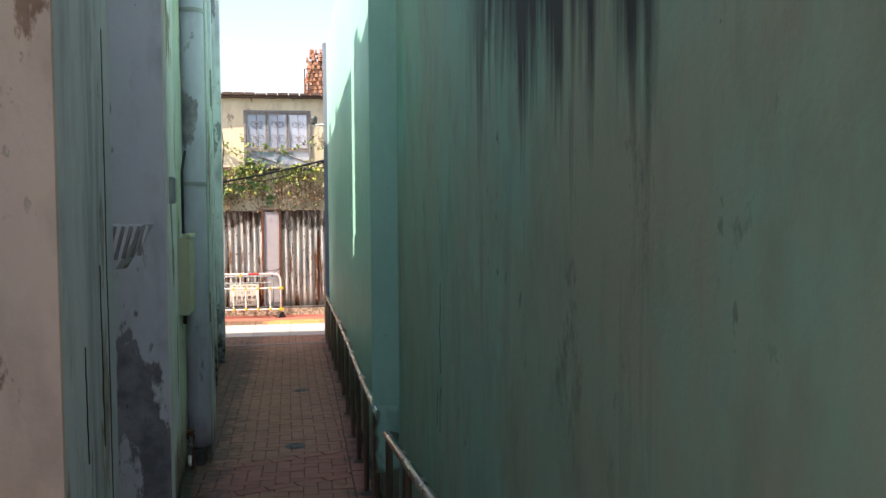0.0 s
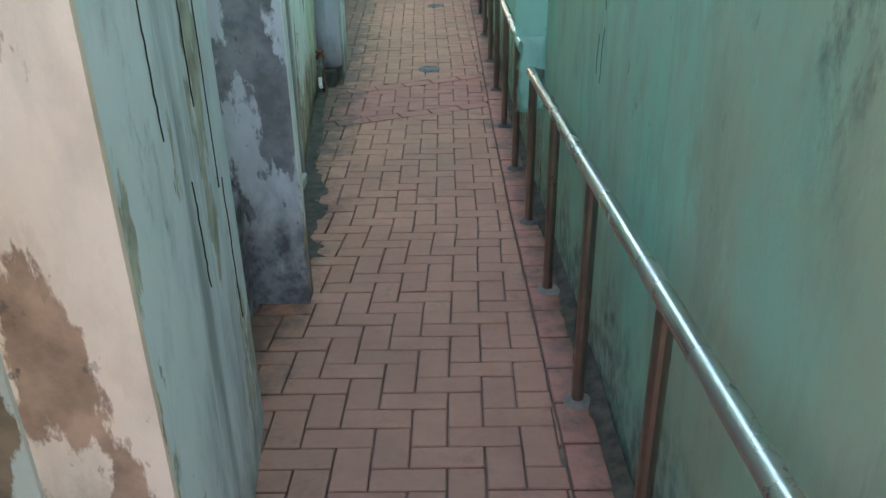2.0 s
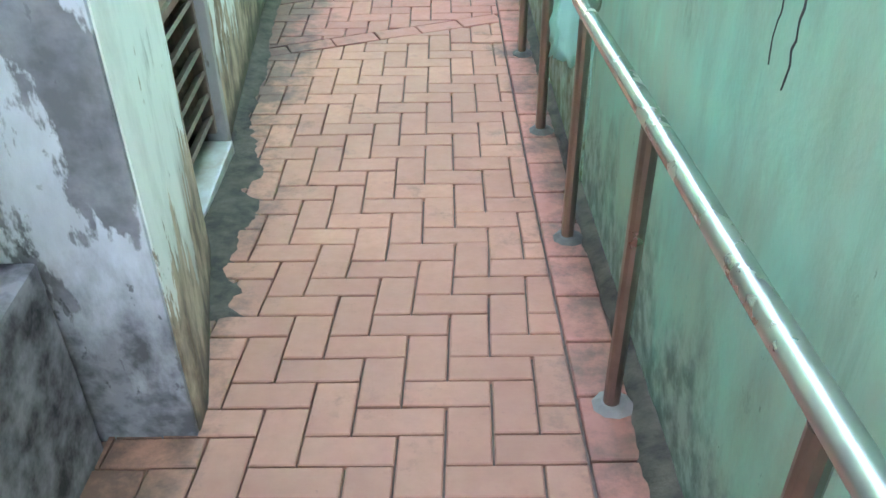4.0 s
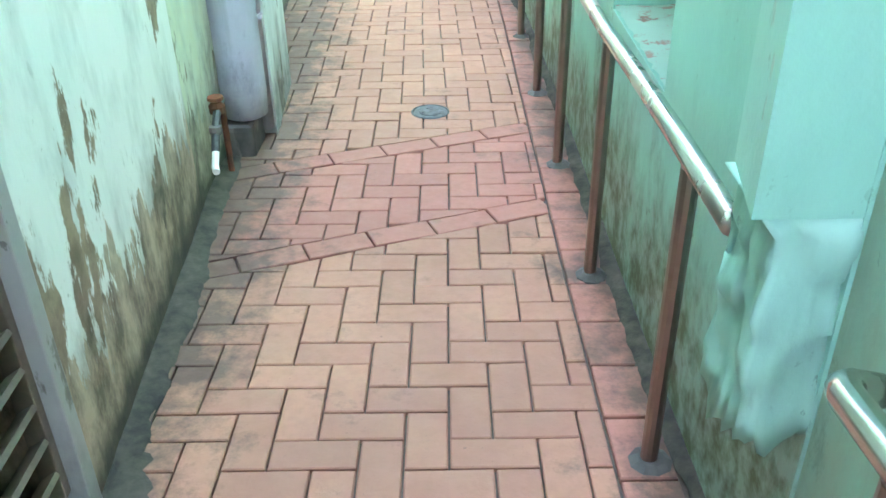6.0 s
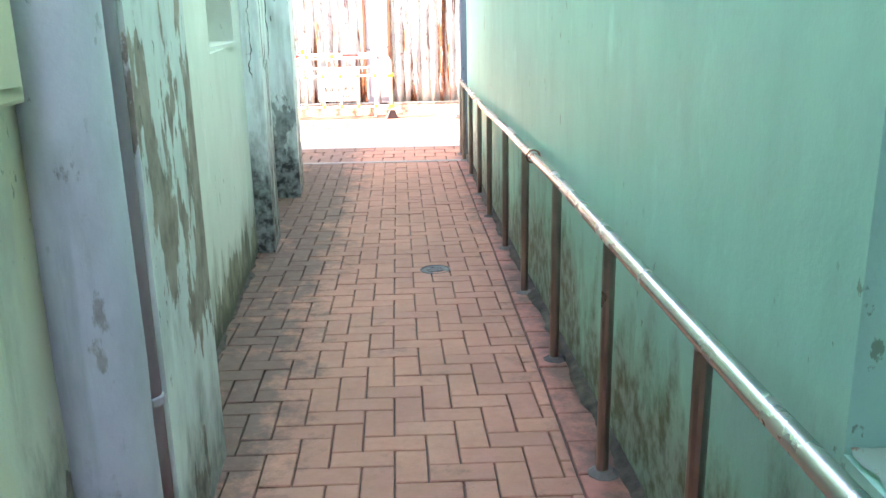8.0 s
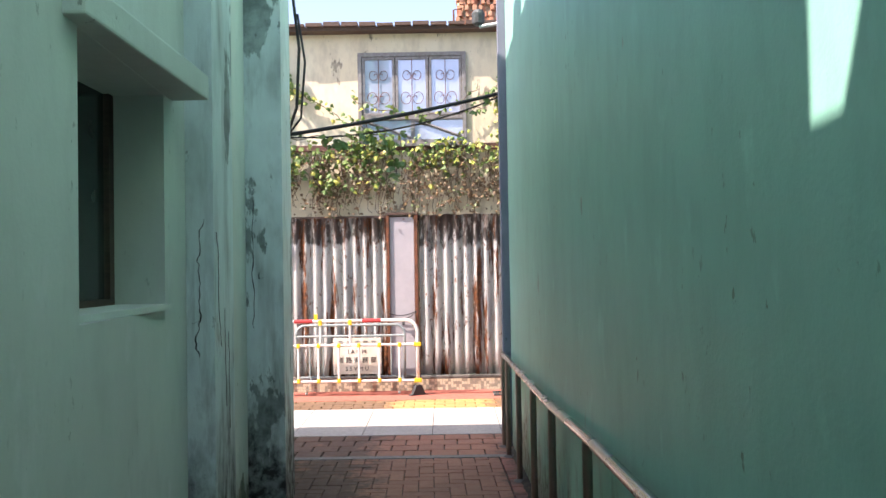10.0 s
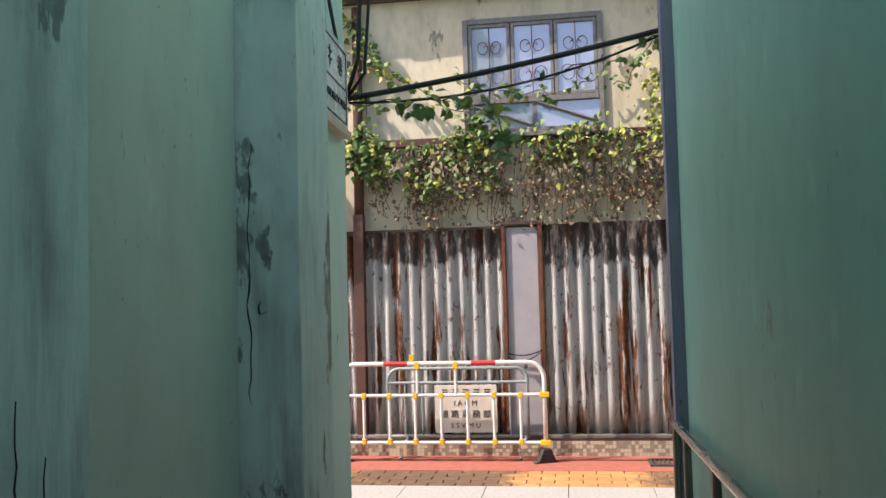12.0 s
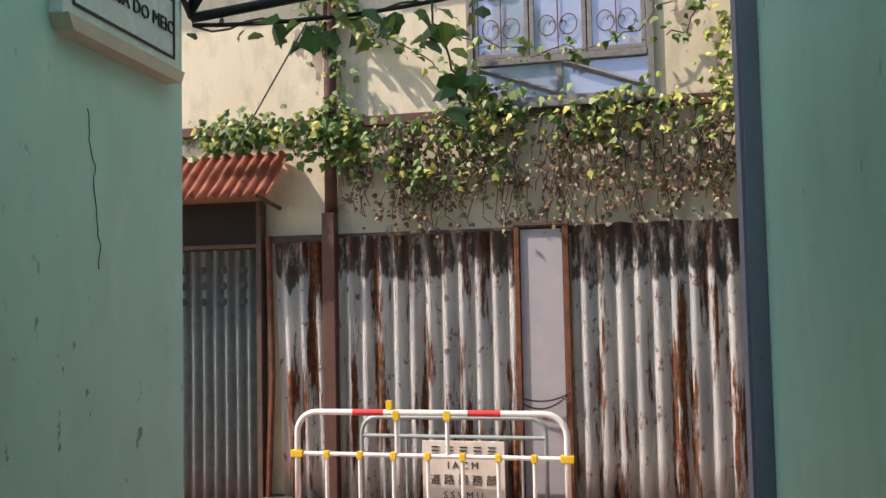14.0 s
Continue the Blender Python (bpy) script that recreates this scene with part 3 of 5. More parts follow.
# ---- far house across the street ----
FY = 16.86
bm = bmesh.new()
FW = (-0.83, 0.40, 2.77, 3.81)
for x0, x1, z0, z1 in ((-9, FW[0], -0.3, 4.03), (FW[1], 9, -0.3, 4.03), (FW[0], FW[1], -0.3, FW[2]), (FW[0], FW[1], FW[3], 4.03)):
    box(bm, x0, x1, FY, FY + 0.25, z0, z1)
bmesh.ops.remove_doubles(bm, verts=bm.verts, dist=0.0005)
far_house = thing("house", -0.5, FY, 0, "old cream plaster house behind a rusty tin fence", "house")
part("wall", bm, CREAM, far_house)
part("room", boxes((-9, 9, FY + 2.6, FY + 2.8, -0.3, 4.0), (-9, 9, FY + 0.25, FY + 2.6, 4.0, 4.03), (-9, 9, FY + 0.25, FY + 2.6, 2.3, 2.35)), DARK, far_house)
roof = part("roof", boxes((-9, 9, FY - 0.16, FY + 3.0, 4.032, 4.07)), DARKWOOD, far_house, "dark weathered roof edge")
for k in range(-20, 24):
    x = k * 0.2
    part("roof_board", boxes((x + 0.01, x + 0.19, FY - 0.2 - 0.02 * random.random(), FY + 3.0, 4.072, 4.10 + 0.02 * random.random())), DARKWOOD, roof)
part("string_course", boxes((-9, 9, FY - 0.05, FY - 0.001, 2.69, 2.76), bevel=0.006), BROWNPAINT, far_house, "brown painted ledge")


def far_window():
    w = thing("window_1", (FW[0] + FW[1]) / 2, FY, FW[2], "weathered three-light window reflecting sky and vines", "window", "", "structure")
    x0, x1, z0, z1 = FW
    zt = z0 + 0.29
    f = 0.045
    part("window_frame", boxes((x0, x0 + f, FY - 0.03, FY + 0.06, z0, z1), (x1 - f, x1, FY - 0.03, FY + 0.06, z0, z1), (x0 + f, x1 - f, FY - 0.03, FY + 0.06, z1 - f, z1), (x0 + f, x1 - f, FY - 0.03, FY + 0.06, z0, z0 + f), (x0 + f, x1 - f, FY - 0.035, FY + 0.06, zt - 0.02, zt + 0.025), bevel=0.004), FRAMEBLUE, w)
    part("window_sill", boxes((x0 - 0.06, x1 + 0.06, FY - 0.09, FY - 0.002, z0 - 0.04, z0 - 0.002), bevel=0.005), FRAMEBLUE, w)
    wd = (x1 - x0 - 2 * f) / 3
    for k in range(3):
        a = x0 + f + k * wd
        part("casement", boxes((a + 0.004, a + 0.034, FY - 0.02, FY + 0.03, zt + 0.03, z1 - f - 0.004), (a + wd - 0.034, a + wd - 0.004, FY - 0.02, FY + 0.03, zt + 0.03, z1 - f - 0.004), (a + 0.034, a + wd - 0.034, FY - 0.02, FY + 0.03, z1 - f - 0.034, z1 - f - 0.004), (a + 0.034, a + wd - 0.034, FY - 0.02, FY + 0.03, zt + 0.03, zt + 0.06), bevel=0.003), FRAMEBLUE, w)
        part("pane", boxes((a + 0.034, a + wd - 0.034, FY, FY + 0.008, zt + 0.06, z1 - f - 0.034)), GLASS, w)
        # thin scrolls before the glass stand in for the vines' reflection
        cx = a + wd / 2
        for side in (-1, 1):
            for z, rr in ((zt + 0.22, 0.075), (zt + 0.48, 0.06)):
                coil = [(cx + side * (0.012 + rr * (1 - t / 13) * (1 - math.cos(t))), FY - 0.012, z + rr * (1 - t / 13) * math.sin(t) * 1.2) for t in np.linspace(0, 9, 26)]
                part("reflected_scroll", tube(bmesh.new(), coil, 0.003, 5), RUST, w)
        part("reflected_scroll", bar((cx, FY - 0.012, zt + 0.05), (cx, FY - 0.012, z1 - 0.06), r=0.004, n=5), RUST, w)
    xm = x0 + 0.62
    part("mullion", boxes((xm - 0.02, xm + 0.02, FY - 0.02, FY + 0.04, z0 + f + 0.002, zt - 0.022)), FRAMEBLUE, w)
    for a, b in ((x0 + f, xm - 0.02), (xm + 0.02, x1 - f)):
        part("pane", boxes((a, b, FY, FY + 0.008, z0 + f, zt - 0.022)), GLASS, w)
        part("brace", bar((a, FY - 0.02, zt - 0.02), (b, FY - 0.02, z0 + f + 0.02), r=0.016, n=4), FRAMEBLUE, w)
    return w


far_window()


def corrugated(x0, x1, z0, z1, y, pitch=0.112, depth=0.026, lean=0.0):
    bm = bmesh.new()
    n = int((x1 - x0) / pitch * 8)
    cols = []
    for k in range(n + 1):
        x = x0 + (x1 - x0) * k / n
        ph = 2 * math.pi * (x - x0) / pitch
        dy = depth * math.copysign(abs(math.sin(ph)) ** 0.7, math.sin(ph))
        jag = 0.012 * noise.noise(Vector((x * 9, y, 0)))
        cols.append([bm.verts.new((x + lean * (z1 - z) * 0.03, y + dy + 0.006 * noise.noise(Vector((x * 3, z * 2, y))), z + (jag if z == z1 else 0))) for z in np.linspace(z0, z1, 7)])
    for a, b in zip(cols, cols[1:]):
        for i in range(6):
            bm.faces.new((a[i], b[i], b[i + 1], a[i + 1]))
    bmesh.ops.solidify(bm, geom=bm.faces[:], thickness=0.003)
    return bm


FENCE = 16.76
fence = thing("tin_fence", -0.6, FENCE, 0.15, "rust-streaked corrugated metal fence on a tiled plinth", "fence")
part("sheet", corrugated(-2.20, -1.84, 0.16, 1.90, FENCE, lean=1.0), SHEET, fence, "", True)
part("sheet", corrugated(-1.74, -0.52, 0.16, 1.925, FENCE), SHEET, fence, "", True)
part("sheet", corrugated(-0.16, 0.94, 0.16, 1.95, FENCE), SHEET, fence, "", True)
part("panel", boxes((-0.49, -0.215, FENCE - 0.005, FENCE + 0.02, 0.16, 1.93), bevel=0.004), WHITEBOARD, fence, "white painted board")
part("post", boxes((-0.525, -0.493, FENCE - 0.03, FENCE + 0.03, 0.1, 1.95), bevel=0.004), RUST, fence)
part("post", boxes((-0.21, -0.175, FENCE - 0.03, FENCE + 0.03, 0.1, 1.95), bevel=0.004), RUST, fence)
part("post", boxes((-1.835, -1.745, FENCE - 0.06, FENCE + 0.03, 0.0, 2.09), bevel=0.006), BROWNPAINT, fence, "red-brown painted post")
part("post", boxes((0.945, 0.985, FENCE - 0.05, FENCE + 0.02, 0.0, 2.35), bevel=0.006), RUST, fence)
part("top_rail", boxes((-2.24, 0.94, FENCE + 0.025, FENCE + 0.06, 1.90, 1.95), (-0.53, -0.17, FENCE - 0.035, FENCE + 0.02, 1.952, 1.98), bevel=0.004), DARKWOOD, fence)
part("end_post", bar((-2.27, FENCE, 0.12), (-2.23, FENCE, 1.0), (-2.25, FENCE, 1.95), r=0.022, n=7), RUST, fence)
bm = bmesh.new()
for k in range(18):
    f = k / 17
    p = (-0.50 + 0.31 * f, FENCE - 0.05, 0.85 - 0.14 * f * (1 - f) + 0.03 * f)
    box(bm, p[0] - 0.011, p[0] + 0.011, p[1] - 0.004, p[1] + 0.004, p[2] - 0.005, p[2] + 0.005)
    p = (-0.50 + 0.31 * f, FENCE - 0.056, 0.82 - 0.26 * f * (1 - f) + 0.06 * f)
    box(bm, p[0] - 0.011, p[0] + 0.011, p[1] - 0.004, p[1] + 0.004, p[2] - 0.005, p[2] + 0.005)
part("chain", bm, CABLE, fence, "dark chain")
part("padlock", boxes((-0.36, -0.33, FENCE - 0.075, FENCE - 0.045, 0.72, 0.765), bevel=0.006), IRON, fence)
part("plinth", boxes((-2.3, 1.3, FENCE - 0.05, FENCE + 0.098, -0.02, 0.125)), GROUT, fence, "mosaic-tiled plinth")
part("coping", boxes((-2.3, 1.3, FENCE - 0.07, FENCE + 0.096, 0.127, 0.158), bevel=0.006), CEMENT, fence)

drain_pipe = thing("drainpipe", -1.79, FY - 0.06, 0.1, "rusty brown drainpipe on the cream wall", "pipe")
part("pipe", bar((-1.80, FY - 0.06, 2.06), (-1.79, FY - 0.06, 3.98), r=0.045, n=12), BROWNPAINT, drain_pipe, "", True)
drain_pipe2 = thing("drainpipe", 1.0, FY - 0.06, 0.1, "rusty brown drainpipe at the end of the cream wall", "pipe")
part("pipe", bar((1.0, FY - 0.06, 0.1), (1.0, FY - 0.06, 3.98), r=0.04, n=12), BROWNPAINT, drain_pipe2, "", True)

# boarded doorway further along the house, with its small awning
doorway = thing("door_1", -2.75, FENCE, 0, "shut grey corrugated door with pierced upper panel", "door", "", "structure")
part("door_panel", corrugated(-3.4, -2.33, 0.02, 1.86, FENCE + 0.02, 0.085), GREYMETAL, doorway, "", True)
part("frame", boxes((-2.33, -2.295, FENCE - 0.03, FENCE + 0.06, 0, 2.2), (-3.5, -2.33, FENCE - 0.03, FENCE + 0.06, 1.87, 1.9), bevel=0.004), DARKWOOD, doorway)
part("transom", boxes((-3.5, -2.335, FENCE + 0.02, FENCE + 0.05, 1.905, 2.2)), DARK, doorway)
for k in range(5):
    for r in range(3):
        x, z = -3.05 + k * 0.155, 1.50 + r * 0.11
        part("ornament", lathe([(0.022, 0), (0.03, 0.005), (0.012, 0.012)], 6), BLACKRUBBER, doorway).matrix_basis = Matrix.Translation((UNIT * x, UNIT * (FENCE - 0.012), UNIT * z)) @ Matrix.Rotation(radians(90), 4, "X")
awning = thing("awning", -2.9, FENCE, 2.2, "small red corrugated tin awning over a doorway", "awning")
bm = corrugated(-3.6, -2.12, 0, 0.52, 0, 0.085, 0.016)
bm.transform(Matrix.Translation((0, FY - 0.42, 2.20)) @ Matrix.Rotation(radians(-48), 4, "X"))
part("roof_sheet", bm, TINROOF, awning, "", True)
part("bracket", bar((-2.2, FY - 0.01, 2.15), (-2.2, FY - 0.40, 2.2), r=0.015, n=6), DARKWOOD, awning)

# ruined brick gable behind the roof
ruin = thing("ruined_gable", 0.6, 19.0, 4.0, "crumbling red brick and plaster gable behind the roof", "ruin")
bm = bmesh.new()
for k in range(170):
    z = 3.9 + (k // 10) * 0.085
    w = 0.75 - max(0, (z - 4.3)) * 0.22
    x = 0.26 + (k % 10) / 10 * w + random.uniform(-0.03, 0.03) + (z - 4) * 0.1
    box(bm, x, x + w / 10 - 0.012, 19.0 + random.uniform(-0.05, 0.03), 19.3, z, z + 0.072)
part("brickwork", bm, BRICKS, ruin)["kind"] = "stuff"
part("core", boxes((0.36, 0.95, 19.06, 19.3, 3.5, 5.05)), CREAM, ruin)
part("iron_rod", bar((0.3, 18.9, 3.9), (0.3, 18.9, 4.9), (0.42, 18.9, 4.92), r=0.015, n=6), RUST, ruin)

# the far side of the street lies a little beyond its drawn distance: carry all of it out from the lane's mouth
OUT = Matrix.Translation(Vector((0.14, 6.14, 1.4)) * UNIT) @ Matrix.Scale(1.03, 4) @ Matrix.Translation(Vector((0.14, 6.14, 1.4)) * -UNIT)


def carry_out(ob):
    ob.matrix_basis = OUT @ ob.matrix_basis


# ---- handrails ----
def rail_top(y):
    return float(np.interp(y, [1.4, 3.0, 4.5, 5.4, 10.0], [0.785, 0.735, 0.70, 0.73, 0.735]))


def handrail(y0, y1, post_ys, label, hook):
    rail = thing("handrail", rail_x(y0), y0, ground(y0), label, "handrail", "handrails of the lane")
    pts = [(rail_x(y), y, ground(y) + rail_top(y)) for y in np.linspace(y0, y1, 25)]
    x, y, z = pts[-1]
    if hook:
        pts += [(x + 0.006, y + 0.018, z - 0.004), (x + 0.018, y + 0.03, z - 0.012), (x + 0.036, y + 0.036, z - 0.02), (x + 0.06, y + 0.038, z - 0.026)]
    part("rail", tube(bmesh.new(), pts, 0.021, 14), STEEL, rail, "brushed stainless tube", True)
    for y in post_ys:
        x, z = rail_x(y), ground(y)
        p = part("post", lathe([(0.019, 0.0), (0.019, rail_top(y) - 0.015)], 12, (x, y, z)), BRONZE, rail, "", False)
        part("base", lathe([(0.05, -0.02), (0.048, 0.0), (0.03, 0.012), (0.02, 0.014)], 9, (x + 0.005, y, z + 0.002)), CEMENT, p, "rough cement footing")
    return rail


handrail(0.4, 4.47, (0.42, 1.2, 2.0, 2.79, 3.58, 4.34), "brushed steel handrail on brown metal posts", True)
rail_b = handrail(4.88, 14.0, (5.12, 5.94, 6.75, 7.55, 8.45, 9.39, 10.3, 11.28, 12.07, 12.86, 13.61, 13.98), "long brushed steel handrail on brown metal posts", False)
part("wire_tie", tube(bmesh.new(), [(rail_x(9.1) + 0.03 * math.cos(t), 9.1 + 0.004 * t, ground(9.1) + rail_top(9.1) + 0.03 * math.sin(t)) for t in np.linspace(0, 7, 14)], 0.004, 5), RUST, rail_b)

# ---- door with louvres ----
door = thing("door_2", -0.5, 4.7, 0.2, "brown metal door with louvred lower half", "door", "", "structure")
DX = -0.50
part("door_panel", boxes((DX - 0.03, DX, 4.33, 4.93, 0.80, 2.2), bevel=0.003), BROWNPANEL, door)
part("stile", boxes((DX - 0.03, DX + 0.012, 4.30, 4.328, 0.24, 2.2), bevel=0.003), ALUMINIUM, door)
part("stile", boxes((DX - 0.03, DX + 0.012, 4.932, 4.955, 0.24, 2.2), bevel=0.003), ALUMINIUM, door)
part("rail", boxes((DX - 0.03, DX + 0.012, 4.329, 4.931, 0.77, 0.798), bevel=0.003), ALUMINIUM, door)
for k in range(6):
    z = 0.30 + k * 0.083
    bm = bmesh.new()
    box(bm, -0.021, 0.021, 4.33, 4.93, -0.006, 0.006, m=Matrix.Translation((DX - 0.005, 0, z)) @ Matrix.Rotation(radians(-35), 4, "Y"))
    part("slat", bm, ALUMINIUM, door)
part("jamb", boxes((-0.53, -0.455, 4.956, 4.998, 0.14, 2.25), bevel=0.004), GREYPAINT, door, "grey painted door jamb")
part("jamb", boxes((-0.53, -0.475, 4.288, 4.299, 0.14, 2.25), bevel=0.002), GREYPAINT, door)
part("door_sill", boxes((-0.55, -0.44, 4.30, 4.955, 0.10, 0.20), bevel=0.006), MARBLE, door, "worn white marble sill")

# ---- window in the left wall ----
w2 = thing("window_2", -0.8, 9.7, 1.23, "small deep window with a projecting hood", "window", "", "structure")
part("window_frame", boxes((-1.04, -1.0, WIN[0], WIN[0] + 0.04, WIN[2], WIN[3]), (-1.04, -1.0, WIN[1] - 0.04, WIN[1], WIN[2], WIN[3]), (-1.04, -1.0, WIN[0] + 0.04, WIN[1] - 0.04, WIN[2], WIN[2] + 0.04)), DARKWOOD, w2)
part("pane", boxes((-1.03, -1.02, WIN[0] + 0.04, WIN[1] - 0.04, WIN[2] + 0.04, WIN[3])), DARKGLASS, w2)
part("hood", boxes((-0.88, -0.70, WIN[0] - 0.10, WIN[1] + 0.12, WIN[3] + 0.002, WIN[3] + 0.09), bevel=0.008), PALE, w2, "projecting plaster hood")
part("window_sill", boxes((-0.99, left_line(9.7) + 0.004, WIN[0] + 0.002, WIN[1] - 0.002, WIN[2] + 0.001, WIN[2] + 0.02)), PALE, w2)

# ---- window in the mint wall ----
w3 = thing("window_3", 0.9, 6.0, 0.79, "deep mint window recess with a white frame", "window", "", "structure")
part("window_frame", boxes((1.02, 1.06, RWIN[0], RWIN[0] + 0.05, RWIN[2] + 0.016, RWIN[3]), (1.02, 1.06, RWIN[1] - 0.05, RWIN[1], RWIN[2] + 0.016, RWIN[3]), (1.02, 1.06, RWIN[0] + 0.05, RWIN[1] - 0.05, RWIN[2] + 0.016, RWIN[2] + 0.065), bevel=0.004), WHITEPAINT, w3)
part("pane", boxes((1.035, 1.043, RWIN[0] + 0.05, RWIN[1] - 0.05, RWIN[2] + 0.065, RWIN[3])), DARKGLASS, w3)
g = Nodes("flaking_sill_paint", 0.6)
chips = g.ramp(g.noise(16, 7, shift=4, rough=0.7), 0.56, 0.6)
SILL = g.done(g.mix(chips, (0.42, 0.66, 0.55), (0.46, 0.30, 0.24)))
bm = bmesh.new()
nx, ny = 14, 26
grid = [[bm.verts.new((0.767 + 0.253 * i / nx + (0.012 * noise.noise(Vector((j * 0.9, 3, 1))) if i == 0 else 0), RWIN[0] + 0.003 + (RWIN[1] - RWIN[0] - 0.006) * j / ny, RWIN[2] + 0.012 + 0.004 * noise.noise(Vector((i * 0.6, j * 0.6, 0))))) for j in range(ny + 1)] for i in range(nx + 1)]
for i in range(nx):
    for j in range(ny):
        bm.faces.new((grid[i][j], grid[i][j + 1], grid[i + 1][j + 1], grid[i + 1][j]))
bmesh.ops.solidify(bm, geom=bm.faces[:], thickness=0.01)
part("window_sill", bm, SILL, w3, "flaking mint sill with bare red patches", True)

# ---- pipes and boxes on the left ----
pipe = thing("downpipe", -0.55, 6.93, 0.2, "thick lavender-grey downpipe with a shaped collar", "pipe")
part("pipe", lathe([(0.07, 0.20), (0.088, 0.21), (0.092, 0.30), (0.090, 0.55), (0.093, 0.70), (0.088, 1.4), (0.090, 4.9)], 22, (-0.542, 6.965, 0)), PIPEPAINT, pipe, "", True)
for z in (2.2, 3.5):
    part("strap", lathe([(0.095, 0), (0.095, 0.03)], 20, (-0.542, 6.965, z)), GREYPAINT, pipe)
pipe2 = thing("conduit", -0.49, 7.06, 0.1, "thin mauve painted conduit beside the pier", "pipe")
part("pipe", bar((-0.485, 7.075, 0.1), (-0.49, 7.08, 4.9), r=0.026, n=10), MAUVE, pipe2, "", True)
for z in (0.55, 1.45, 2.35, 3.3):
    part("clip", lathe([(0.03, 0), (0.032, 0.004), (0.032, 0.02), (0.03, 0.024)], 12, (-0.4865, 7.077, z)), MAUVE, pipe2)
block = part("cement_block", boxes((-0.62, -0.50, 6.86, 7.09, 0.0, 0.19), bevel=0.02), CEMENT)
tagged(block, "low dirty cement block under the downpipe", "block")
tap = thing("standpipe", -0.58, 6.62, 0.1, "rusty iron standpipe with valve and white spout", "pipe")
part("pipe", bar((-0.565, 6.72, 0.07), (-0.565, 6.72, 0.36), r=0.012, n=8), RUST, tap)
part("valve", lathe([(0.012, 0), (0.028, 0.005), (0.03, 0.03), (0.016, 0.045), (0.03, 0.055), (0.028, 0.065)], 10, (-0.568, 6.66, 0.33)), RUST, tap)
part("elbow", bar((-0.565, 6.72, 0.36), (-0.565, 6.66, 0.36), (-0.562, 6.58, 0.30), (-0.56, 6.53, 0.24), r=0.015, n=8), IRON, tap)
part("collar", lathe([(0.022, -0.012), (0.025, 0), (0.022, 0.016)], 10, (-0.562, 6.58, 0.30)), CEMENT, tap)
part("spout", bar((-0.56, 6.535, 0.245), (-0.555, 6.48, 0.205), (-0.545, 6.45, 0.20), r=0.013, n=8), WHITEPAINT, tap, "white plastic spout")
mbox = thing("meter_box", -0.59, 6.75, 1.25, "cream metal meter box on the wall", "box")
part("body", boxes((-0.61, -0.535, 6.46, 6.78, 1.27, 1.82), bevel=0.008), BOXPAINT, mbox)
part("lid", boxes((-0.56, -0.52, 6.45, 6.79, 1.822, 1.85), bevel=0.004), BOXPAINT, mbox)
part("door", boxes((-0.534, -0.528, 6.48, 6.76, 1.30, 1.79), bevel=0.002), BOXPAINT, mbox)
part("cable_gland", bar((-0.575, 6.55, 1.27), (-0.575, 6.55, 1.20), r=0.013, n=8), BLACKRUBBER, mbox)
conduit = part("wire", bar((-0.585, 6.62, 1.85), (-0.585, 6.62, 2.3), (-0.57, 6.7, 2.45), r=0.01, n=6), CABLE)
tagged(conduit, "thin black wire above the meter box", "wire")
jbox = thing("junction_box", -0.50, 5.4, 2.05, "small grey junction box on the wall", "box")
part("body", boxes((-0.53, -0.47, 5.42, 5.5, 2.06, 2.22), bevel=0.008), GREYPAINT, jbox)
part("cover", boxes((-0.468, -0.462, 5.43, 5.49, 2.07, 2.21), bevel=0.002), GREYPAINT, jbox)
bracket = thing("wall_bracket", -0.25, 2.72, 1.9, "grey painted stone bracket with ribbed face", "bracket")
bm = prism(bmesh.new(), [(-0.30, 2.725), (-0.17, 2.735), (-0.15, 2.80), (-0.30, 2.84)], 1.86, 1.99)
for v in bm.verts:
    if v.co.z < 1.9 and v.co.x > -0.2:
        v.co.x -= 0.08
part("body", bm, BLUE, bracket)
for k in range(5):
    part("rib", bar((-0.27 + k * 0.022, 2.728, 1.885 + k * 0.004), (-0.245 + k * 0.022, 2.73, 1.985), r=0.006, n=5), LILAC, bracket)
ledge = part("stone_ledge", bmesh.new(), STONE)
bm = bmesh.new()
prism(bm, [(-0.45, 0.55), (-0.19, 0.55), (-0.155, 1.33), (-0.45, 1.37)], 1.67, 1.755)
prism(bm, [(-0.45, 0.55), (-0.25, 0.55), (-0.215, 1.27), (-0.45, 1.31)], 1.60, 1.668)
bmesh.ops.bevel(bm, geom=bm.edges[:], offset=0.008, segments=2, affect="EDGES")
bm.transform(Matrix.Scale(UNIT, 4))
bm.to_mesh(ledge.data)
bm.free()
tagged(ledge, "projecting stone ledge black with mould", "ledge")
low = part("low_box", boxes((-0.52, -0.42, 3.10, 3.47, 0.2, 0.78), bevel=0.012), STONE)
tagged(low, "dark grey low box standing in the wall recess", "box")

# ---- street sign ----
sign = thing("street_sign", -1.04, 13.15, 2.2, "white tile street sign with black border", "sign")
SM = Matrix.Translation((-1.052, 13.33, 2.405)) @ Matrix.Rotation(radians(92.7), 4, "Z") @ Matrix.Rotation(radians(90), 4, "X") @ Matrix.Scale(1.06, 4)
bm = bmesh.new()
box(bm, -0.27, 0.27, -0.20, 0.20, 0.0, 0.035, 0.004, SM)
part("frame", bm, SIGNWHITE, sign)
bm = bmesh.new()
prism(bm, [(-0.27, -0.20), (0.27, -0.20), (0.25, -0.235), (-0.25, -0.235)], 0.0, 0.05)
bm.transform(SM)
part("ledge", bm, SIGNCREAM, sign, "peach painted lower ledge")
bm = bmesh.new()
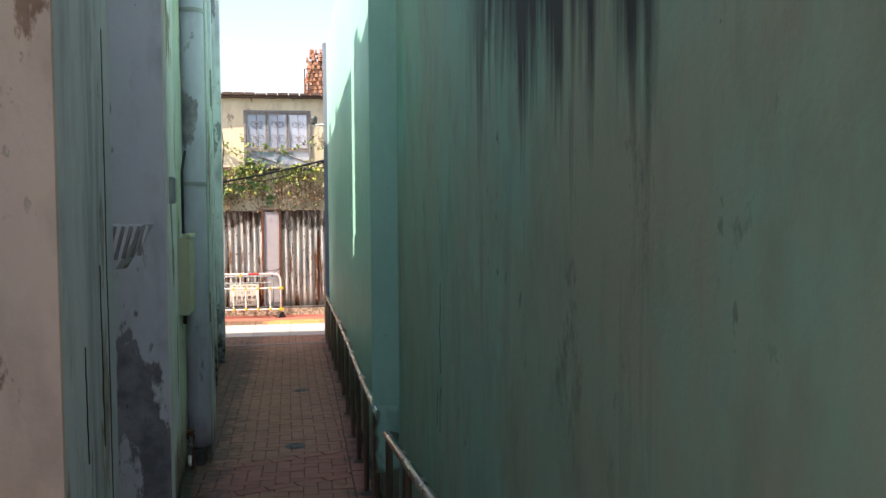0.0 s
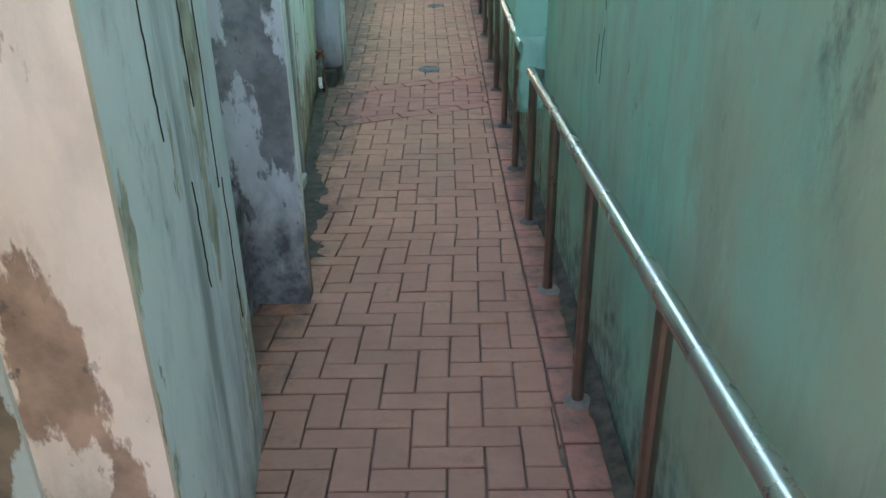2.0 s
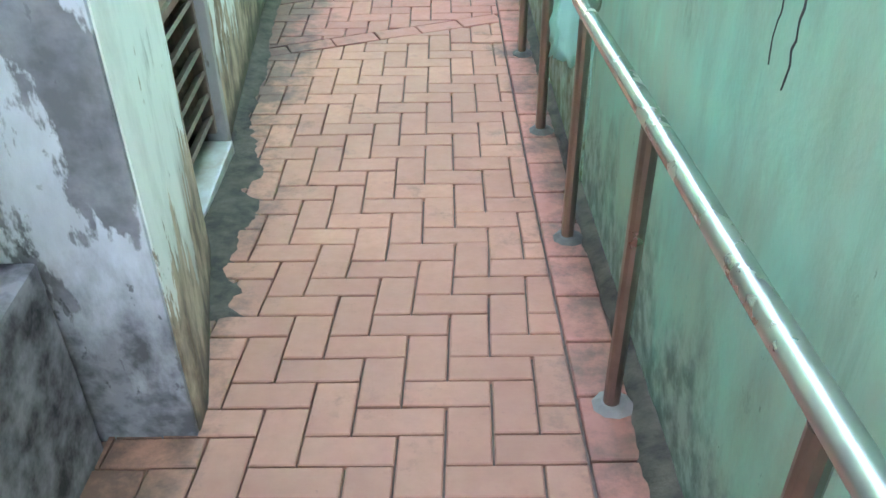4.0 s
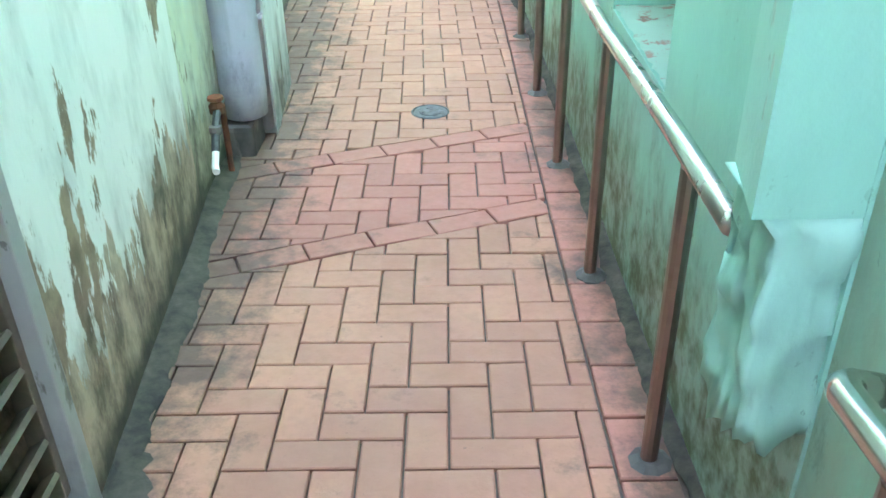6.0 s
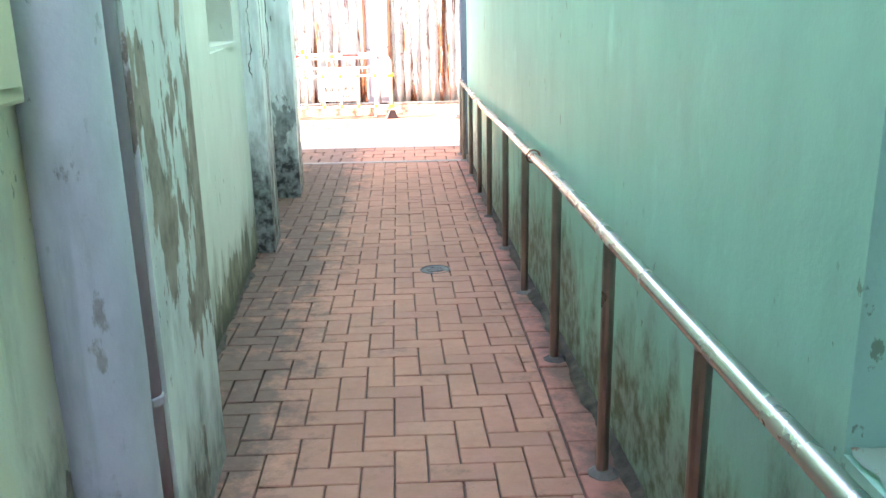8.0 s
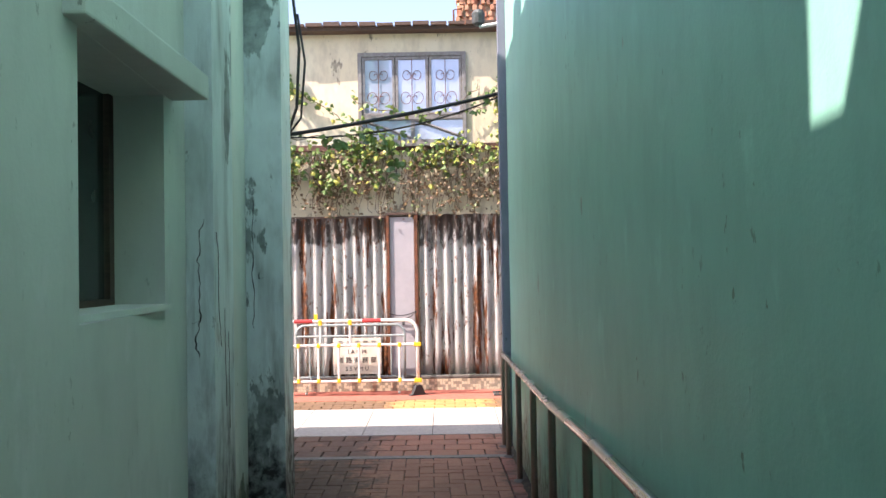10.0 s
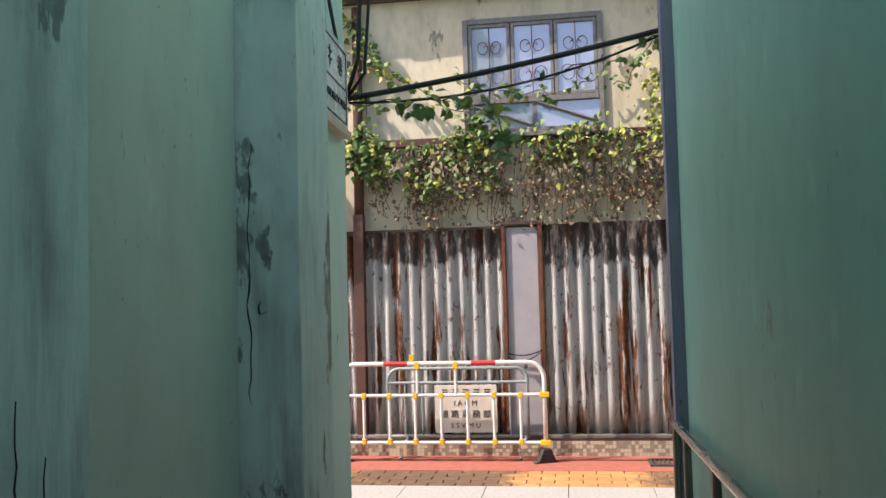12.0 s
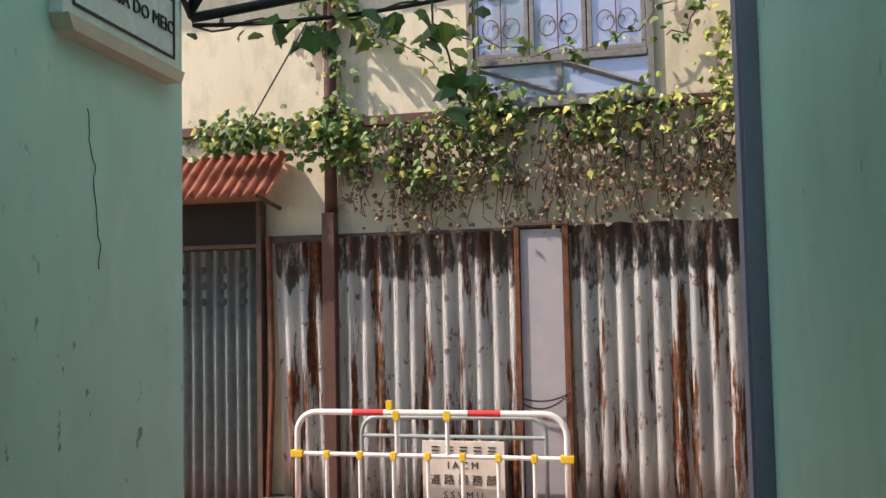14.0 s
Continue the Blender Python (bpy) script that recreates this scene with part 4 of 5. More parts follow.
for a in ((-0.235, 0.235, 0.165, 0.172), (-0.235, 0.235, -0.172, -0.165), (-0.235, -0.228, -0.165, 0.165), (0.228, 0.235, -0.165, 0.165), (-0.228, 0.228, -0.012, -0.005)):
    box(bm, a[0], a[1], a[2], a[3], 0.036, 0.039, 0, SM)
part("border", bm, INK, sign)
lettering("TRAVESSA DO MEIO", 0.052, SM @ Matrix.Translation((0, -0.105, 0.038)), INK, sign)
lettering("\u5df7", 0.10, SM @ Matrix.Translation((0.10, 0.045, 0.038)), INK, sign)
bm = bmesh.new()
for a in ((-0.13, -0.06, 0.10, 0.108), (-0.13, -0.06, 0.065, 0.073), (-0.1, -0.092, 0.04, 0.13)):
    box(bm, a[0], a[1], a[2], a[3], 0.036, 0.039, 0, SM)
part("worn_character", bm, INK, sign)

# ---- barriers ----
def arch(x0, x1, z0, z1, y, r):
    pts = [(x0, y, z0), (x0, y, z1 - r)]
    pts += [(x0 + r - r * math.cos(a), y, z1 - r + r * math.sin(a)) for a in np.linspace(0.2, math.pi / 2, 6)]
    pts += [(x1 - r + r * math.sin(a), y, z1 - r + r * math.cos(a)) for a in np.linspace(0, math.pi / 2 - 0.2, 6)]
    return pts + [(x1, y, z1 - r), (x1, y, z0)]


BY = 16.33
x0, x1 = -1.87, -0.18
barrier = thing("crowd_barrier", (x0 + x1) / 2, BY, 0, "white tube barrier with yellow clips and red bands", "barrier")
part("frame", tube(bmesh.new(), arch(x0, x1, 0.14, 0.80, BY, 0.13), 0.019, 10), WHITEPAINT, barrier, "", True)
part("crossbar", bar((x0, BY, 0.54), (x1, BY, 0.54), r=0.014), WHITEPAINT, barrier)
part("crossbar", bar((x0, BY, 0.155), (x1, BY, 0.155), r=0.014), WHITEPAINT, barrier)
for a in (-1.50, -0.77):
    part("band", bar((a, BY, 0.80), (a + 0.2, BY, 0.80), r=0.0205), REDPAINT, barrier, "red band")
for k in range(7):
    x = x0 + (x1 - x0) * (k + 0.9) / 7.8
    p = part("baluster", bar((x, BY, 0.155), (x, BY, 0.54), r=0.012), WHITEPAINT, barrier)
    part("clip", boxes((x - 0.018, x + 0.018, BY - 0.018, BY + 0.018, 0.14, 0.185), bevel=0.004), YELLOWPLASTIC, p, "yellow plastic clip")
    part("clip", boxes((x - 0.018, x + 0.018, BY - 0.018, BY + 0.018, 0.515, 0.56), bevel=0.004), YELLOWPLASTIC, p)
for x in (-1.22, -0.90):
    p = part("strut", bar((x, BY, 0.54), (x, BY, 0.80), r=0.013), WHITEPAINT, barrier)
    part("clip", boxes((x - 0.02, x + 0.02, BY - 0.02, BY + 0.02, 0.755, 0.815), bevel=0.004), YELLOWPLASTIC, p)
part("tab", boxes((-1.285, -1.245, BY - 0.012, BY + 0.012, 0.80, 0.875), bevel=0.005), YELLOWPLASTIC, barrier, "yellow lug")
for x in (x0, x1):
    for z in (0.155, 0.54):
        part("coupling", boxes((x - 0.04, x + 0.04, BY - 0.022, BY + 0.022, z - 0.022, z + 0.022), bevel=0.006), YELLOWPLASTIC, barrier)
    f = part("foot", prism(bmesh.new(), [(-0.17, -0.03), (0.17, -0.03), (0.16, -0.01), (0.07, 0.03), (0.03, 0.12), (-0.03, 0.12), (-0.07, 0.03), (-0.16, -0.01)], -0.03, 0.03), BLACKRUBBER, barrier, "black rubber foot")
    f.matrix_parent_inverse = barrier.matrix_basis.inverted()
    f.matrix_basis = Matrix.Translation((UNIT * x, UNIT * BY, UNIT * (ground(BY) + 0.032))) @ Matrix.Rotation(radians(25), 4, "Z") @ Matrix.Rotation(radians(90), 4, "X")

BY2 = 16.56
x0, x1 = -1.52, -0.33
grey = thing("crowd_barrier", (x0 + x1) / 2, BY2, 0, "grey steel tube barrier that carries a notice plate", "barrier")
part("frame", tube(bmesh.new(), arch(x0, x1, 0.16, 0.74, BY2, 0.10), 0.014, 8), GREYMETAL, grey, "", True)
for z in (0.62, 0.17):
    part("crossbar", bar((x0, BY2, z), (x1, BY2, z), r=0.013), GREYMETAL, grey)
for k in range(7):
    x = x0 + (x1 - x0) * (k + 1) / 8
    part("baluster", bar((x, BY2, 0.17), (x, BY2, 0.62), r=0.008, n=7), GREYMETAL, grey)
for x in (x0 + 0.17, x1 - 0.02):
    part("leg", bar((x, BY2, 0.17), (x - 0.04, BY2 - 0.16, 0.01), r=0.014, n=8), GREYMETAL, grey)
    part("leg", bar((x, BY2, 0.17), (x + 0.03, BY2 + 0.12, 0.01), r=0.014, n=8), GREYMETAL, grey)
notice = thing("notice_plate", -0.85, BY2 - 0.025, 0.2, "weathered white notice plate with black lettering", "sign")
part("plate", boxes((-1.11, -0.585, BY2 - 0.035, BY2 - 0.02, 0.205, 0.60), bevel=0.003), PLATE, notice)
NM = Matrix.Translation((-0.85, BY2 - 0.037, 0)) @ Matrix.Rotation(radians(90), 4, "X")
lettering("I A C M", 0.062, NM @ Matrix.Translation((0, 0.43, 0)), INK, notice)
lettering("\u9053 \u8def \u6e20 \u52d9 \u90e8", 0.07, NM @ Matrix.Translation((0, 0.335, 0)), INK, notice)
lettering("S S V M U", 0.062, NM @ Matrix.Translation((0, 0.245, 0)), INK, notice)
bm = bmesh.new()
for k in range(5):
    for dz in (0, 0.022, 0.044):
        box(bm, -0.20 + k * 0.09, -0.15 + k * 0.09, 0.515 + dz, 0.523 + dz, 0, 0.002, 0, NM)
part("worn_characters", bm, INK, notice)["kind"] = "stuff"

# ---- overhead cables and lamp bracket ----
def cable(pts, r, label, sag=0.0, n=18):
    a, b = Vector(pts[0]), Vector(pts[-1])
    if len(pts) == 2:
        pts = [a.lerp(b, k / n) + Vector((0, 0, -4 * sag * (k / n) * (1 - k / n))) for k in range(n + 1)]
    return tagged(part("cable", tube(bmesh.new(), pts, r, 7), CABLE, None, "", True), label, "cable", "overhead cables")


cable([(-1.06, 13.74, 2.40), (0.62, 14.16, 2.78)], 0.016, "thick black cable slung across the street mouth", 0.02)
cable([(-1.06, 13.75, 2.38), (0.62, 14.18, 2.76)], 0.007, "thin black cable sagging below the thick one", 0.10)
cable([(-1.06, 13.73, 2.42), (-0.99, 13.70, 2.6), (-0.96, 13.67, 3.05), (-0.99, 13.61, 3.4), (-0.99, 13.5, 3.9)], 0.012, "looped black cable on the corner wall")
cable([(-1.06, 13.73, 2.4), (-0.96, 13.71, 2.52), (-0.92, 13.69, 2.95), (-0.96, 13.61, 3.3)], 0.009, "looped black cable on the corner wall")
cable([(-0.84, 12.14, 3.9), (-0.86, 12.3, 3.5), (-0.98, 12.9, 3.0), (-1.06, 13.74, 2.40)], 0.009, "thin black wire sagging along the wall")
cable([(-1.9, 16.8, 3.4), (-2.35, 16.6, 2.5)], 0.006, "thin wire on the cream wall")
lamp = thing("wall_lamp", 0.66, 14.0, 3.5, "small dark floodlight on a grey arm", "lamp")
part("arm", bar((0.62, 14.06, 3.33), (0.45, 14.16, 3.33), r=0.016, n=8), GREYMETAL, lamp)
part("housing", lathe([(0.03, 0), (0.05, 0.02), (0.055, 0.10), (0.04, 0.13)], 12, (0.44, 14.17, 3.34)), IRON, lamp)

# ---- climbing plants on the far house ----
def leaf_mesh(spots, size):
    """Many small folded five-point leaves, hung at the given spots."""
    verts, faces = [], []
    shape = ((0, 0), (0.42, 0.18), (0.5, 0.55), (0.2, 0.75), (0, 1.05), (-0.2, 0.75), (-0.5, 0.55), (-0.42, 0.18))
    for x, y, z in spots:
        s = size * random.uniform(0.55, 1.25)
        turn = Euler((radians(random.uniform(-150, -60)), radians(random.uniform(-50, 50)), radians(random.uniform(-55, 55)))).to_matrix()
        k = len(verts)
        for u, v in shape:
            p = turn @ Vector((u * s, v * s, abs(u) * s * 0.35 - v * v * 0.2 * s))
            verts.append(((x + p.x) * UNIT, (y + p.y) * UNIT, (z + p.z) * UNIT))
        faces += [(k, k + 1, k + 2, k + 3, k + 4), (k, k + 4, k + 5, k + 6, k + 7)]
    me = bpy.data.meshes.new("leaves")
    me.from_pydata(verts, [], faces)
    return me


def leaves(spots, size, mat, parent):
    me = leaf_mesh(spots, size)
    me.materials.append(mat)
    ob = new("leaves", me)
    ob.parent = parent
    ob.matrix_parent_inverse = parent.matrix_basis.inverted()
    ob["kind"] = "stuff"
    return ob


def strand(a, b, sag, n, jitter):
    a, b = Vector(a), Vector(b)
    return [a.lerp(b, k / n) + Vector((noise.noise(Vector((k * 0.4, a.x, 1))) * jitter, noise.noise(Vector((k * 0.4, a.x, 5))) * jitter * 0.5, noise.noise(Vector((k * 0.4, a.x, 9))) * jitter - 4 * sag * k / n * (1 - k / n))) for k in range(n + 1)]


vine = thing("climbing_vine", -0.5, FY, 2.0, "tangled vine, half green and half dried, on the house wall", "plant")
green, lime, dry = [], [], []
# the hanging curtain between ledge and fence
for k in range(125):
    x = random.uniform(-1.7, 0.95)
    top = 2.72 + 0.1 * noise.noise(Vector((x * 2, 0, 0)))
    length = random.uniform(0.5, 1.0) * (0.85 + 0.5 * noise.noise(Vector((x * 1.7, 4, 0))))
    path = strand((x, FY - 0.09, top), (x + random.uniform(-0.2, 0.2), FY - 0.06, max(1.93, top - length)), 0, 10, 0.08)
    part("stem", tube(bmesh.new(), path, 0.0035, 4, False), STEM, vine)
    for p in path:
        for q in range(random.choice((0, 1, 2, 3))):
            s = (p.x + random.gauss(0, 0.045), p.y - abs(random.gauss(0, 0.05)), p.z + random.gauss(0, 0.035))
            f = (s[2] - 1.93) / 0.8 + random.gauss(0, 0.22)
            (dry if f < 0.92 else green if x < 0.1 or random.random() < 0.35 else lime).append(s)
# lush rim along the ledge
for k in range(130):
    x = random.uniform(-0.95, 0.95)
    s = (x, FY - 0.1 - abs(random.gauss(0, 0.06)), 2.69 + random.gauss(0, 0.085) + 0.13 * noise.noise(Vector((x * 3, 2, 2))))
    (lime if random.random() < 0.25 + 0.5 * (x > 0.2) else green).append(s)
for k in range(260):
    x = random.gauss(-1.72, 0.12)
    green.append((x, FY - 0.13 - abs(random.gauss(0, 0.05)), 2.66 + random.gauss(0, 0.09)))
for k in range(300):
    green.append((random.gauss(-2.35, 0.2), FY - 0.25 - abs(random.gauss(0, 0.06)), 2.66 + random.gauss(0, 0.06)))
for k in range(200):
    lime.append((random.gauss(0.86, 0.08), FY - 0.14, random.uniform(2.7, 3.25)))
# runners over the wall and the window
for a, b, sag, n, many in (((-2.1, FY - 0.1, 3.9), (-1.65, FY - 0.1, 2.8), -0.05, 20, 4), ((-1.75, FY - 0.12, 3.55), (-0.5, FY - 0.12, 2.8), 0.05, 22, 3), ((-1.9, FY - 0.1, 3.95), (-1.5, FY - 0.1, 3.3), 0, 16, 5), ((-0.72, FY - 0.13, 3.0), (-0.62, FY - 0.13, 2.3), 0, 14, 5), ((0.95, FY - 0.1, 3.7), (0.5, FY - 0.13, 3.1), 0.05, 14, 2), ((-0.9, FY - 0.12, 3.3), (0.5, FY - 0.13, 3.3), 0.22, 22, 2), ((-2.3, FY - 0.2, 2.7), (-0.9, FY - 0.15, 2.3), 0.08, 26, 4)):
    path = strand(a, b, sag, n, 0.10)
    part("stem", tube(bmesh.new(), path, 0.005, 5, False), STEM, vine)
    for p in path:
        for q in range(many):
            green.append((p.x + random.gauss(0, 0.045), p.y - abs(random.gauss(0, 0.02)), p.z + random.gauss(0, 0.045)))
hang = []
for k in range(34):
    f = k / 33
    p = Vector((-1.06, 13.75, 2.38)).lerp(Vector((0.62, 14.18, 2.76)), f) + Vector((0, 0, -0.40 * f * (1 - f)))
    for q in range(random.choice((0, 1, 2, 3)) if 0.05 < f < 0.62 or f > 0.82 else random.choice((0, 0, 1))):
        hang.append((p.x + random.gauss(0, 0.03), p.y + random.gauss(0, 0.02), p.z + random.gauss(-0.02, 0.03)))
creeper = thing("creeper", -0.2, 13.95, 2.5, "green creeper with broad leaves hanging from a cable", "plant")
path = strand((-0.32, 13.93, 2.46), (-0.22, 13.95, 2.10), 0, 10, 0.08)
part("stem", tube(bmesh.new(), path, 0.004, 5, False), STEM, creeper)
for p in path:
    for q in range(2):
        hang.append((p.x + random.gauss(0, 0.035), p.y + random.gauss(0, 0.02), p.z + random.gauss(0, 0.03)))
part("stem", tube(bmesh.new(), strand((-1.06, 13.75, 2.38), (0.62, 14.18, 2.76), 0.10, 30, 0.04), 0.004, 5, False), STEM, creeper)
leaves(hang, 0.07, LEAF, creeper)
leaves(green, 0.062, LEAF, vine)
leaves(lime, 0.045, LIMELEAF, vine)
leaves(dry, 0.038, DRYLEAF, vine)

# ---- iron covers ----
for x, y in ((0.18, 7.33), (0.22, 9.87)):
    z = ground(y)
    cover = thing("manhole_cover", x, y, z, "small round cast-iron inspection cover in the paving", "cover", "covers in the lane")
    part("lid", lathe([(0.085, -0.02), (0.085, 0.001), (0.078, 0.004), (0.074, 0.001), (0.05, 0.001), (0.048, 0.004), (0.02, 0.004)], 24, (x, y, z)), IRON, cover)
    for k in range(4):
        a = k * math.pi / 2 + 0.4
        part("knob", lathe([(0.008, 0), (0.006, 0.004)], 6, (x + 0.035 * math.cos(a), y + 0.035 * math.sin(a), z + 0.002)), IRON, cover)
grate = thing("drain_grate", 0.78, 16.3, 0, "square iron drain grate at the kerb", "grate")
part("frame", boxes((0.62, 0.94, 16.18, 16.21, -0.03, 0.012), (0.62, 0.94, 16.41, 16.44, -0.03, 0.012), (0.62, 0.65, 16.21, 16.41, -0.03, 0.012), (0.91, 0.94, 16.21, 16.41, -0.03, 0.012)), IRON, grate)
for k in range(7):
    part("grate_bar", boxes((0.662 + k * 0.036, 0.68 + k * 0.036, 16.21, 16.41, -0.02, 0.01)), IRON, grate)

FAR_SIDE = ("house", "window_1", "tin_fence", "drainpipe", "door_1", "awning", "ruined_gable", "crowd_barrier", "notice_plate", "climbing_vine", "drain_grate")
for ob in list(scene.objects):
    if ob.parent is None and ob.name.split(".")[0] in FAR_SIDE:
        carry_out(ob)

# ---- dirt along the foot of the walls ----
def crust(name, line, width, y0, y1, label, high=0.012):
    """A low uneven bank of dirt along a wall foot."""
    bm = bmesh.new()
    n = int((y1 - y0) / 0.018)
    rows_ = []
    for k in range(n + 1):
        y = y0 + (y1 - y0) * k / n
        x = line(y)
        w = width * (0.75 + 0.5 * noise.noise(Vector((x, y * 2.3, 1))) + 0.3 * noise.noise(Vector((x, y * 9, 4))) + 0.12 * noise.noise(Vector((x, y * 31, 6)))) * min(1, (k + 0.3) / 3, (n - k + 0.3) / 3)
        rows_.append([bm.verts.new((x + w * f, y, ground(y) - 0.004 + (high * (1 - f) ** 0.7 + 0.006) * (1 if f < 1 else -0.3) + 0.004 * noise.noise(Vector((x * 30 + f * 5, y * 20, 2))))) for f in (-0.3, 0.1, 0.45, 0.8, 1.0)])
    for a, b in zip(rows_, rows_[1:]):
        for i in range(4):
            bm.faces.new((a[i], a[i + 1], b[i + 1], b[i]))
    return tagged(part(name, bm, DIRT, None, "", True), label, "dirt", "", "stuff")


crust("dirt_bank", right_x, -0.055, 0.5, 13.9, "dark crust of dirt along the foot of the mint wall", 0.02)
crust("dirt_patch", lambda y: -0.46 - (y - 4.2) * 0.06, 0.22, 3.9, 5.2, "black dirt patch before the louvred door")
crust("dirt_edge", lambda y: left_x(y) + 0.0, 0.07, 5.1, 7.0, "dark dirt along the foot of the limewashed wall")
crust("dirt_edge", lambda y: left_x(y) + 0.0, 0.07, 7.7, 10.3, "dark damp dirt along the foot of the green wall")

# ---- paving, piece by piece ----
GAP = 0.0022


def clip(poly, px, py, nx, ny):
    """The part of a convex polygon on the side of the line that the normal points to."""
    out = []
    for k, (x, y) in enumerate(poly):
        x2, y2 = poly[(k + 1) % len(poly)]
        d1, d2 = (x - px) * nx + (y - py) * ny, (x2 - px) * nx + (y2 - py) * ny
        if d1 >= 0:
            out.append((x, y))
        if d1 * d2 < 0:
            t = d1 / (d1 - d2)
            out.append((x + (x2 - x) * t, y + (y2 - y) * t))
    return out


def area(poly):
    return abs(sum(a[0] * b[1] - b[0] * a[1] for a, b in zip(poly, poly[1:] + poly[:1]))) / 2


def slab(poly, cx, cy, gap=GAP, deep=0.03):
    """Verts and faces of one paver with a small chamfer, about its centre."""
    n = len(poly)
    v = []
    for inset, z in ((gap, -deep), (gap, -0.003), (gap + 0.003, 0.0)):
        for x, y in poly:
            dx, dy = cx - x, cy - y
            sx = min(1.0, inset * 1.2 / max(0.02, abs(dx))) if abs(dx) > 1e-6 else 0
            sy = min(1.0, inset * 1.2 / max(0.02, abs(dy))) if abs(dy) > 1e-6 else 0
            v.append((x + dx * sx - cx, y + dy * sy - cy, z))
    f = [tuple(range(2 * n, 3 * n))]
    for r in (0, 1):
        for k in range(n):
            j = (k + 1) % n
            f.append((r * n + k, r * n + j, (r + 1) * n + j, (r + 1) * n + k))
    return v, f


MESHES = {}


def lay(poly, mat, parent, singly, pile):
    """One paver on the sloping bed, as an object of its own or into the joined pile."""
    if len(poly) < 3 or area(poly) < 0.0012:
        return
    cx, cy = sum(p[0] for p in poly) / len(poly), sum(p[1] for p in poly) / len(poly)
    slope = math.atan((ground(cy + 0.1) - ground(cy - 0.1)) / 0.2)
    m = Matrix.Translation((UNIT * cx, UNIT * cy, UNIT * (ground(cy) + random.uniform(-0.0015, 0.0015)))) @ Euler((slope + random.gauss(0, 0.006), random.gauss(0, 0.008), 0)).to_matrix().to_4x4()
    v, f = slab(poly, cx, cy)
    v = [(a * UNIT, b * UNIT, c * UNIT) for a, b, c in v]
    if singly:
        key = (mat.name, tuple(round(q, 3) for p in v for q in p[:2]))
        if key not in MESHES:
            me = bpy.data.meshes.new("paver")
            me.from_pydata(v, [], f)
            me.materials.append(mat)
            MESHES[key] = me
        ob = new("paver", MESHES[key])
        ob.parent = parent
        ob.matrix_parent_inverse = parent.matrix_basis.inverted()
        ob.matrix_basis = m
    else:
        k = len(pile[0])
        pile[0].extend(tuple(m @ Vector(p)) for p in v)
        pile[1].extend(tuple(k + i for i in q) for q in f)


def join(pile, mat, parent):
    if not pile[0]:
        return
    me = bpy.data.meshes.new("pavers")
    me.from_pydata(pile[0], [], pile[1])
    me.materials.append(mat)
    ob = new("pavers", me)
    ob.parent = parent
    ob.matrix_parent_inverse = parent.matrix_basis.inverted()
    ob["kind"] = "stuff"


lane = thing("floor", 0.1, 6.0, 0.0, "red clay pavers in herringbone bond with dark joints", "floor", "", "structure")
# two slanting bands of redder bricks cross the lane: a point on each lower edge and their common direction
BANDS = [((0.2, 6.26), (0.935, 0.355)), ((0.2, 6.985), (0.935, 0.355))]
HALF = 0.055


# three fields of herringbone, each set out anew between the bands:
# rows known by their heights in the bond, and the run of one long joint
ROWS_LOW, Y_LOW = [-60, 0, 16, 20, 32, 60], [-2.99, 2.762, 4.226, 4.618, 5.79, 8.53]
JOINT_Y, JOINT_X = [0.0, 2.76, 3.3, 3.93, 4.3, 6.5], [0.165, 0.192, 0.206, 0.226, 0.249, 0.252]


def low_field(i, j):
    y = float(np.interp(j, ROWS_LOW, Y_LOW))
    return float(np.interp(y, JOINT_Y, JOINT_X)) + i * float(np.interp(y, [3.0, 4.6], [0.1045, 0.0995])), y


def mid_field(i, j):
    return -0.0533 + i * 0.1034, 6.784 + j * 0.0986


def high_field(i, j):
    y = 7.635 + j * 0.0998
    return float(np.interp(y, [7.0, 7.63, 8.73, 14.0], [-0.05, -0.058, -0.088, -0.19])) + i * 0.102, y


rest, redrest = ([], []), ([], [])
SINGLE = (4.2, 7.75)
for field, j0, j1, above, below in ((low_field, -60, 46, None, BANDS[0]), (mid_field, -16, 16, BANDS[0], BANDS[1]), (high_field, -14, 62, BANDS[1], None)):
    for j in range(j0, j1):
        for i in range(-14, 10):
            kind = (i - j) % 4
            if kind == 3:
                q = (i, j, i + 2, j + 1)
            elif kind == 2:
                q = (i, j, i + 1, j + 2)
            else:
                continue
            q = ((q[0], q[1]), (q[2], q[1]), (q[2], q[3]), (q[0], q[3]))
            p = [field(*c) for c in q]
            ym = sum(c[1] for c in p) / 4
            if ym < -2.9:
                continue
            for px, py, nx, ny in ((rail_x(ym) - 0.075, ym, -1, 0), (left_x(ym) - 0.12, ym, 1, 0), (0, 13.60, 0, -1)):
                p = clip(p, px, py, nx, ny) if len(p) > 2 else p
            if above and len(p) > 2:
                (px, py), (dx, dy) = above
                p = clip(p, px - dy * HALF, py + dx * HALF, -dy, dx)
            if below and len(p) > 2:
                (px, py), (dx, dy) = below
                p = clip(p, px + dy * HALF, py - dx * HALF, dy, -dx)
            if len(p) < 3:
                continue
            cy = sum(c[1] for c in p) / len(p)
            red = field is mid_field
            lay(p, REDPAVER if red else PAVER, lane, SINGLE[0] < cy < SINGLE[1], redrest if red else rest)
